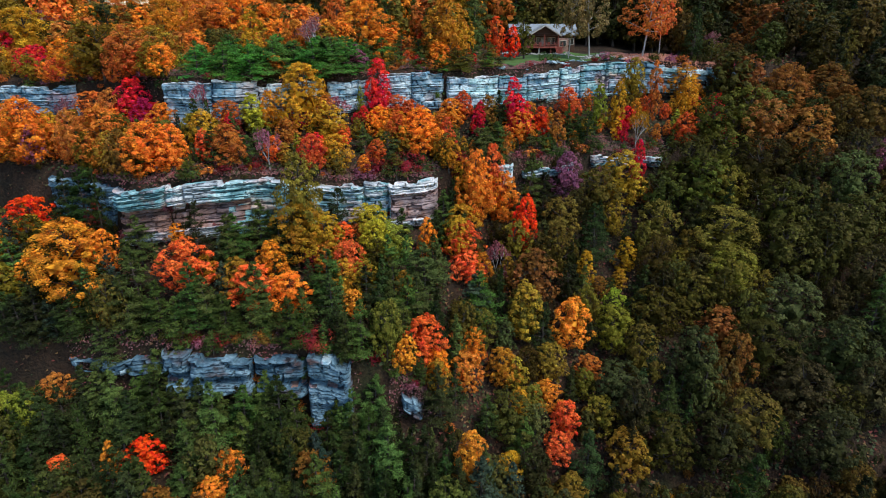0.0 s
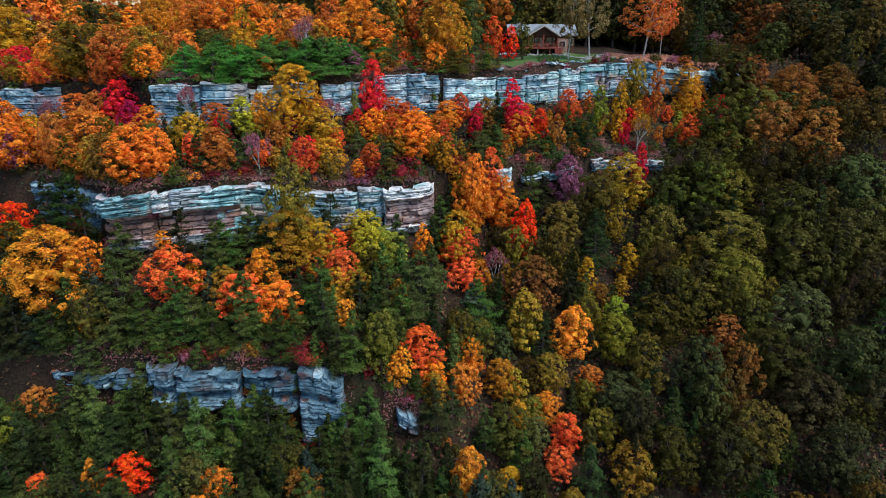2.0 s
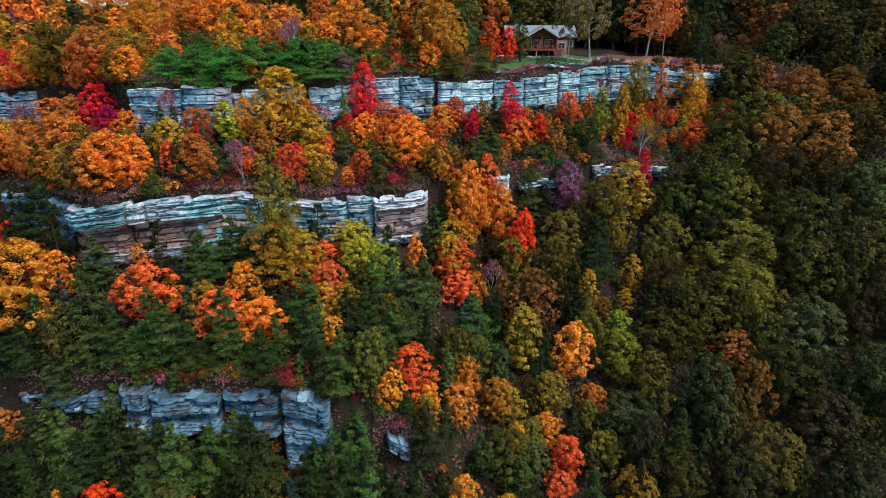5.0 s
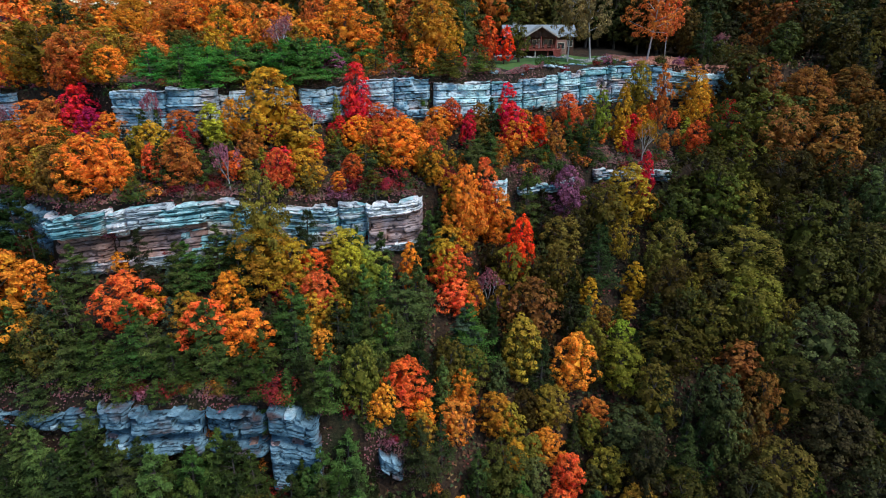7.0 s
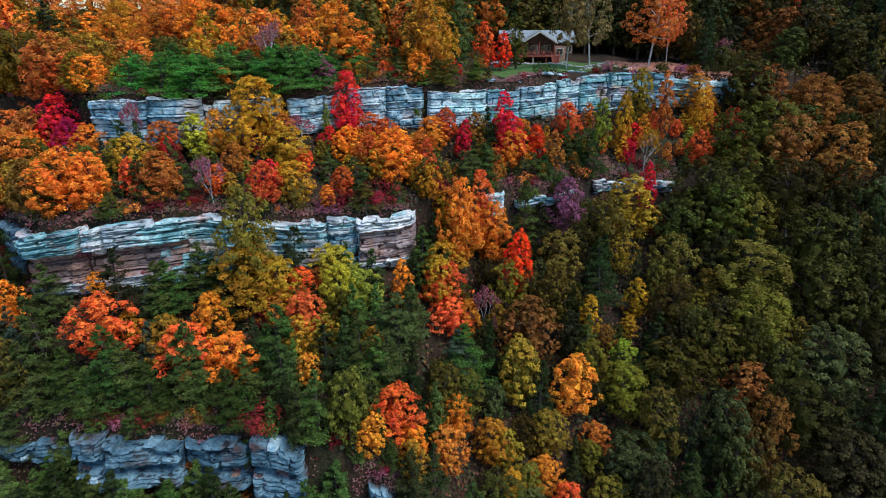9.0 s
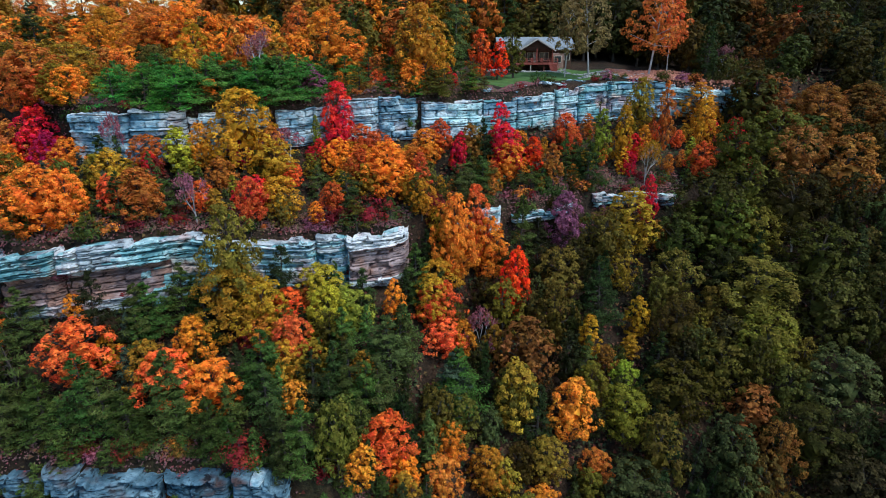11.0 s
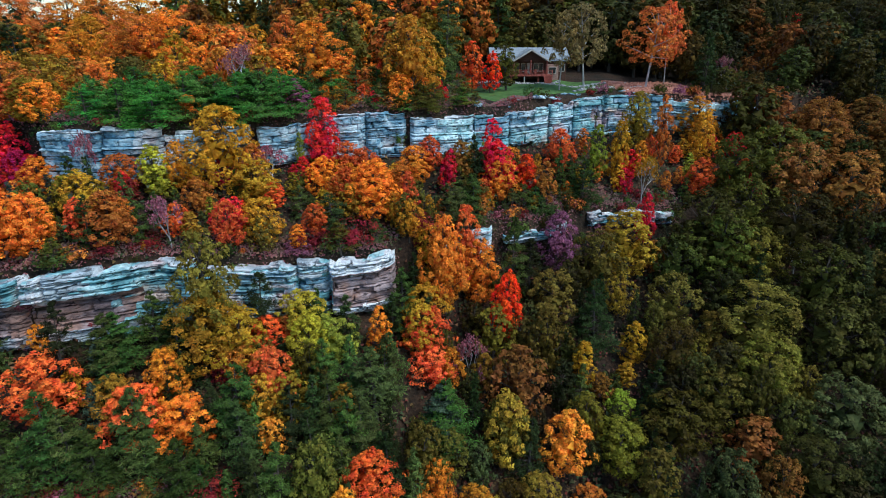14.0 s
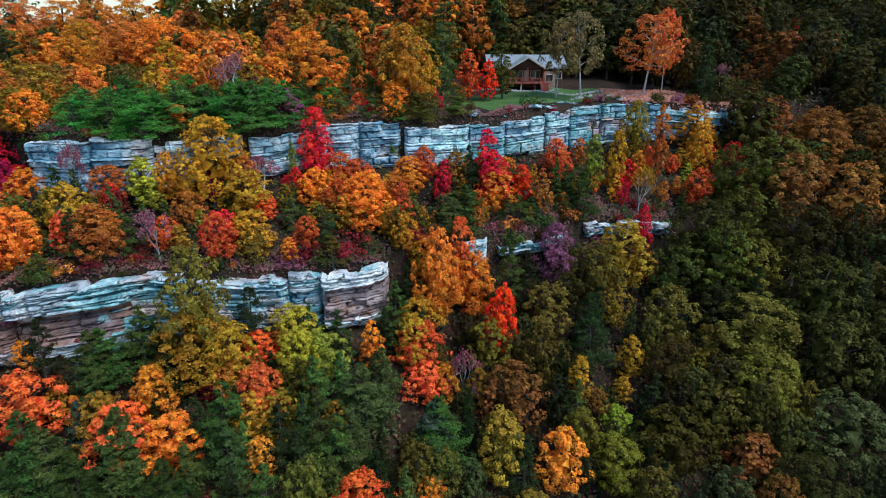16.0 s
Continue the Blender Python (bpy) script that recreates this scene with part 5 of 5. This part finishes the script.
def prism(bm, outline, y0, y1):
    """A solid with the given outline in x and z, from y0 to y1."""
    a = [bm.verts.new((x, y0, z)) for x, z in outline]
    b = [bm.verts.new((x, y1, z)) for x, z in outline]
    bm.faces.new(a)
    bm.faces.new(list(reversed(b)))
    for i in range(len(a)):
        j = (i + 1) % len(a)
        bm.faces.new((a[j], a[i], b[i], b[j]))
    bmesh.ops.recalc_face_normals(bm, faces=bm.faces)


def build_house():
    """A cabin: a long wing with a ridge along the rim, a front gable over a porch, and a raised deck."""
    house = new("house")
    house.matrix_basis = pose(20.5, 147.0, 51.55)
    floor = 1.5

    bm = bmesh.new()
    box(bm, -4.2, 11.0, 3.0, 11.0, -0.6, 4.1)
    part("wall", bm, LOG, house, "brown log walls")
    bm = bmesh.new()
    box(bm, 6.6, 9.2, 1.9, 3.1, -0.6, 3.4)
    part("stone_bay", bm, plain("pinkish_stone", (0.33, 0.20, 0.16), 0.9, 3.0, 0.35), house, "pinkish stone bay beside the porch")
    bm = bmesh.new()
    prism(bm, [(-0.2, 4.1), (6.2, 4.1), (3.0, 6.1)], 0.25, 0.45)
    part("gable_wall", bm, LOG, house)

    def roof(name, ridge_a, ridge_b, eave_a, eave_b):
        bm = bmesh.new()
        thick = Vector((0, 0, 0.16))
        corners = [Vector(c) for c in (ridge_a, ridge_b, eave_b, eave_a)]
        low = [bm.verts.new(c) for c in corners]
        high = [bm.verts.new(c + thick) for c in corners]
        bm.faces.new(low)
        bm.faces.new(list(reversed(high)))
        for i in range(4):
            j = (i + 1) % 4
            bm.faces.new((low[i], high[i], high[j], low[j]))
        bmesh.ops.recalc_face_normals(bm, faces=bm.faces)
        slope = part(name, bm, METAL_ROOF, house, "pale grey metal roof slope")
        seams = bmesh.new()
        count = 16
        for k in range(count + 1):
            s = k / count
            a = corners[0].lerp(corners[1], s) + thick * 1.1
            b = corners[3].lerp(corners[2], s) + thick * 1.1
            bar(seams, a, b, 0.05, 0.05)
        part("standing_seam", seams, METAL_ROOF, slope)

    roof("roof", (-5.0, 7.0, 6.4), (11.6, 7.0, 6.4), (-5.0, 2.1, 4.0), (11.6, 2.1, 4.0))
    roof("roof", (11.6, 7.0, 6.4), (-5.0, 7.0, 6.4), (11.6, 11.9, 4.0), (-5.0, 11.9, 4.0))
    roof("porch_roof", (3.0, -0.8, 6.25), (3.0, 7.0, 6.25), (-0.9, -0.8, 4.0), (-0.9, 4.0, 4.0))
    roof("porch_roof", (3.0, 7.0, 6.25), (3.0, -0.8, 6.25), (6.9, 4.0, 4.0), (6.9, -0.8, 4.0))
    for side in (-1, 1):
        bm = bmesh.new()
        bar(bm, (3.0, -0.85, 6.3), (3.0 + side * 3.95, -0.85, 4.02), 0.06, 0.26)
        part("bargeboard", bm, TRIM, house, "pale painted bargeboard")
    for side, x in ((1, -4.2), (1, 11.0)):
        bm = bmesh.new()
        verts = [bm.verts.new((x, y, z)) for y, z in ((3.0, 4.1), (11.0, 4.1), (7.0, 6.3))]
        bm.faces.new(verts)
        part("end_gable", bm, LOG, house)

    deck = bmesh.new()
    box(deck, -1.4, 7.2, -2.2, 3.0, floor - 0.2, floor)
    platform = part("deck", deck, DECK, house, "raised red-stained deck")
    for k in range(9):
        x = -1.3 + k * 1.05
        bm = bmesh.new()
        box(bm, x, x + 0.12, -2.2, -2.08, floor, floor + 1.0, 0.01)
        part("rail_post", bm, DECK, platform)
    for z in (0.25, 0.6, 0.95):
        bm = bmesh.new()
        box(bm, -1.4, 7.2, -2.18, -2.1, floor + z, floor + z + 0.07, 0.01)
        part("rail", bm, DECK, platform)
    for x in (-1.2, 1.5, 4.3, 6.9):
        bm = bmesh.new()
        box(bm, x, x + 0.22, -2.0, -1.78, -0.8, floor - 0.2, 0.02)
        part("deck_post", bm, TRIM if x == 1.5 else DECK, platform)
    for x in (-0.5, 3.0, 6.3):
        bm = bmesh.new()
        box(bm, x - 0.12, x + 0.12, -0.5, -0.26, floor, 4.3, 0.02)
        part("porch_post", bm, DECK, house)
    for k in range(7):
        bm = bmesh.new()
        box(bm, 5.4, 7.0, -2.2 - 0.28 * (k + 1), -2.2 - 0.28 * k, floor - 0.2 - 0.2 * (k + 1), floor - 0.2 * (k + 1), 0.01)
        part("step", bm, DECK, platform)
    for side in (5.35, 7.05):
        bm = bmesh.new()
        bar(bm, (side, -2.1, floor + 0.95), (side, -4.1, -0.4 + 0.95), 0.08, 0.09)
        part("stair_rail", bm, DECK, platform)

    def window(x0, x1, z0, z1, y):
        bm = bmesh.new()
        box(bm, x0 - 0.1, x1 + 0.1, y - 0.08, y + 0.04, z0 - 0.1, z1 + 0.1, 0.01)
        frame_ = part("window", bm, TRIM, house)
        bm = bmesh.new()
        box(bm, x0, x1, y - 0.1, y - 0.085, z0, z1, 0)
        part("pane", bm, GLASS, frame_)

    for x in (0.2, 1.6, 4.2, 5.2):
        window(x, x + 0.85, floor + 0.5, floor + 2.0, 2.98)
    window(-3.2, -1.9, 1.9, 3.3, 2.98)
    window(7.2, 8.6, 1.6, 2.8, 1.88)
    window(9.6, 10.6, 2.0, 3.3, 2.98)
    bm = bmesh.new()
    box(bm, 2.75, 3.75, 2.9, 3.02, floor, floor + 2.1, 0.01)
    part("door", bm, TRIM, house, "pale front door")
    bm = bmesh.new()
    box(bm, -2.6, -1.7, 6.0, 6.9, 3.5, 7.3, 0.05)
    part("chimney", bm, WALL_STONE, house, "field-stone chimney")
    tagged(house, "brown log cabin with grey metal roof and red deck", "house")


build_house()


def porch_chair(x, y):
    chair = new("porch_chair")
    chair.matrix_basis = pose(20.5 + x, 147.0 + y, 53.05, 0, 0, 180)
    bm = bmesh.new()
    box(bm, -0.28, 0.28, -0.28, 0.28, 0.38, 0.45)
    part("seat", bm, DECK, chair)
    bm = bmesh.new()
    box(bm, -0.28, 0.28, -0.32, -0.26, 0.4, 1.05)
    part("backrest", bm, DECK, chair)
    for sx in (-0.25, 0.2):
        for sy in (-0.28, 0.22):
            bm = bmesh.new()
            box(bm, sx, sx + 0.06, sy, sy + 0.06, 0.0, 0.4, 0.005)
            part("leg", bm, DECK, chair)
    tagged(chair, "red-painted wooden porch chair on the deck", "chair", group="porch chairs")


for x, y in ((0.6, -1.0), (2.0, -1.1), (4.0, -1.0)):
    porch_chair(x, y)


# ---- field stones along the lawn and the rim ----
def boulder_mesh(seed):
    bm = bmesh.new()
    bmesh.ops.create_icosphere(bm, subdivisions=2, radius=1.0)
    shift = Vector((seed * 3.7, seed * 1.3, 0))
    for v in bm.verts:
        v.co *= 1 + 0.55 * noise.noise(v.co * 1.1 + shift) + 0.3 * noise.noise(v.co * 2.6 + shift)
        v.co.z *= 0.55
        v.co.y *= 0.8
    me = bpy.data.meshes.new("boulder")
    bm.to_mesh(me)
    bm.free()
    return me


STONES = [boulder_mesh(s) for s in range(6)]
for me in STONES:
    me.materials.append(WALL_STONE)
PALE_ROCK = [boulder_mesh(s + 9) for s in range(5)]
for me in PALE_ROCK:
    me.materials.append(ROCK)
lay = random.Random(8)


def stone_row(x0, y0, x1, y1, count, size, label, group, meshes):
    for k in range(count):
        s = (k + lay.uniform(-0.3, 0.3)) / max(1, count - 1)
        x, y = x0 + (x1 - x0) * s, y0 + (y1 - y0) * s + lay.uniform(-0.3, 0.3)
        r = size * lay.uniform(0.6, 1.35)
        ob = new("stone", lay.choice(meshes))
        ob.matrix_basis = pose(x, y, ground(x, y) + 0.3 * r, lay.uniform(-8, 8), lay.uniform(-8, 8), lay.uniform(0, 360)) @ Matrix.Diagonal((r, r, r, 1))
        tagged(ob, label, "stone", group=group)


stone_row(12, 144.6, 29, 145.0, 34, 0.45, "pale field stone in a row before the deck", "stones before the deck", STONES)
stone_row(25, 140, 42, 143.5, 34, 0.45, "pale field stone in a low garden wall", "garden wall stones", STONES)
stone_row(30, 134.0, 45, 140.0, 26, 0.45, "grey field stone along the lawn's edge", "stones along the lawn", STONES)
for k in range(46):
    x = lay.uniform(8, 46)
    y = float(line_y(TOP_Y, x)) + lay.uniform(0.8, 5.5)
    r = lay.uniform(0.3, 0.8)
    ob = new("boulder", lay.choice(PALE_ROCK))
    ob.matrix_basis = pose(x, y, ground(x, y) + 0.15 * r, lay.uniform(-8, 8), lay.uniform(-8, 8), lay.uniform(0, 360)) @ Matrix.Diagonal((r * 1.3, r, r * 0.7, 1))
    tagged(ob, "pale weathered sandstone boulder on the cliff rim", "boulder", group="boulders on the rim")
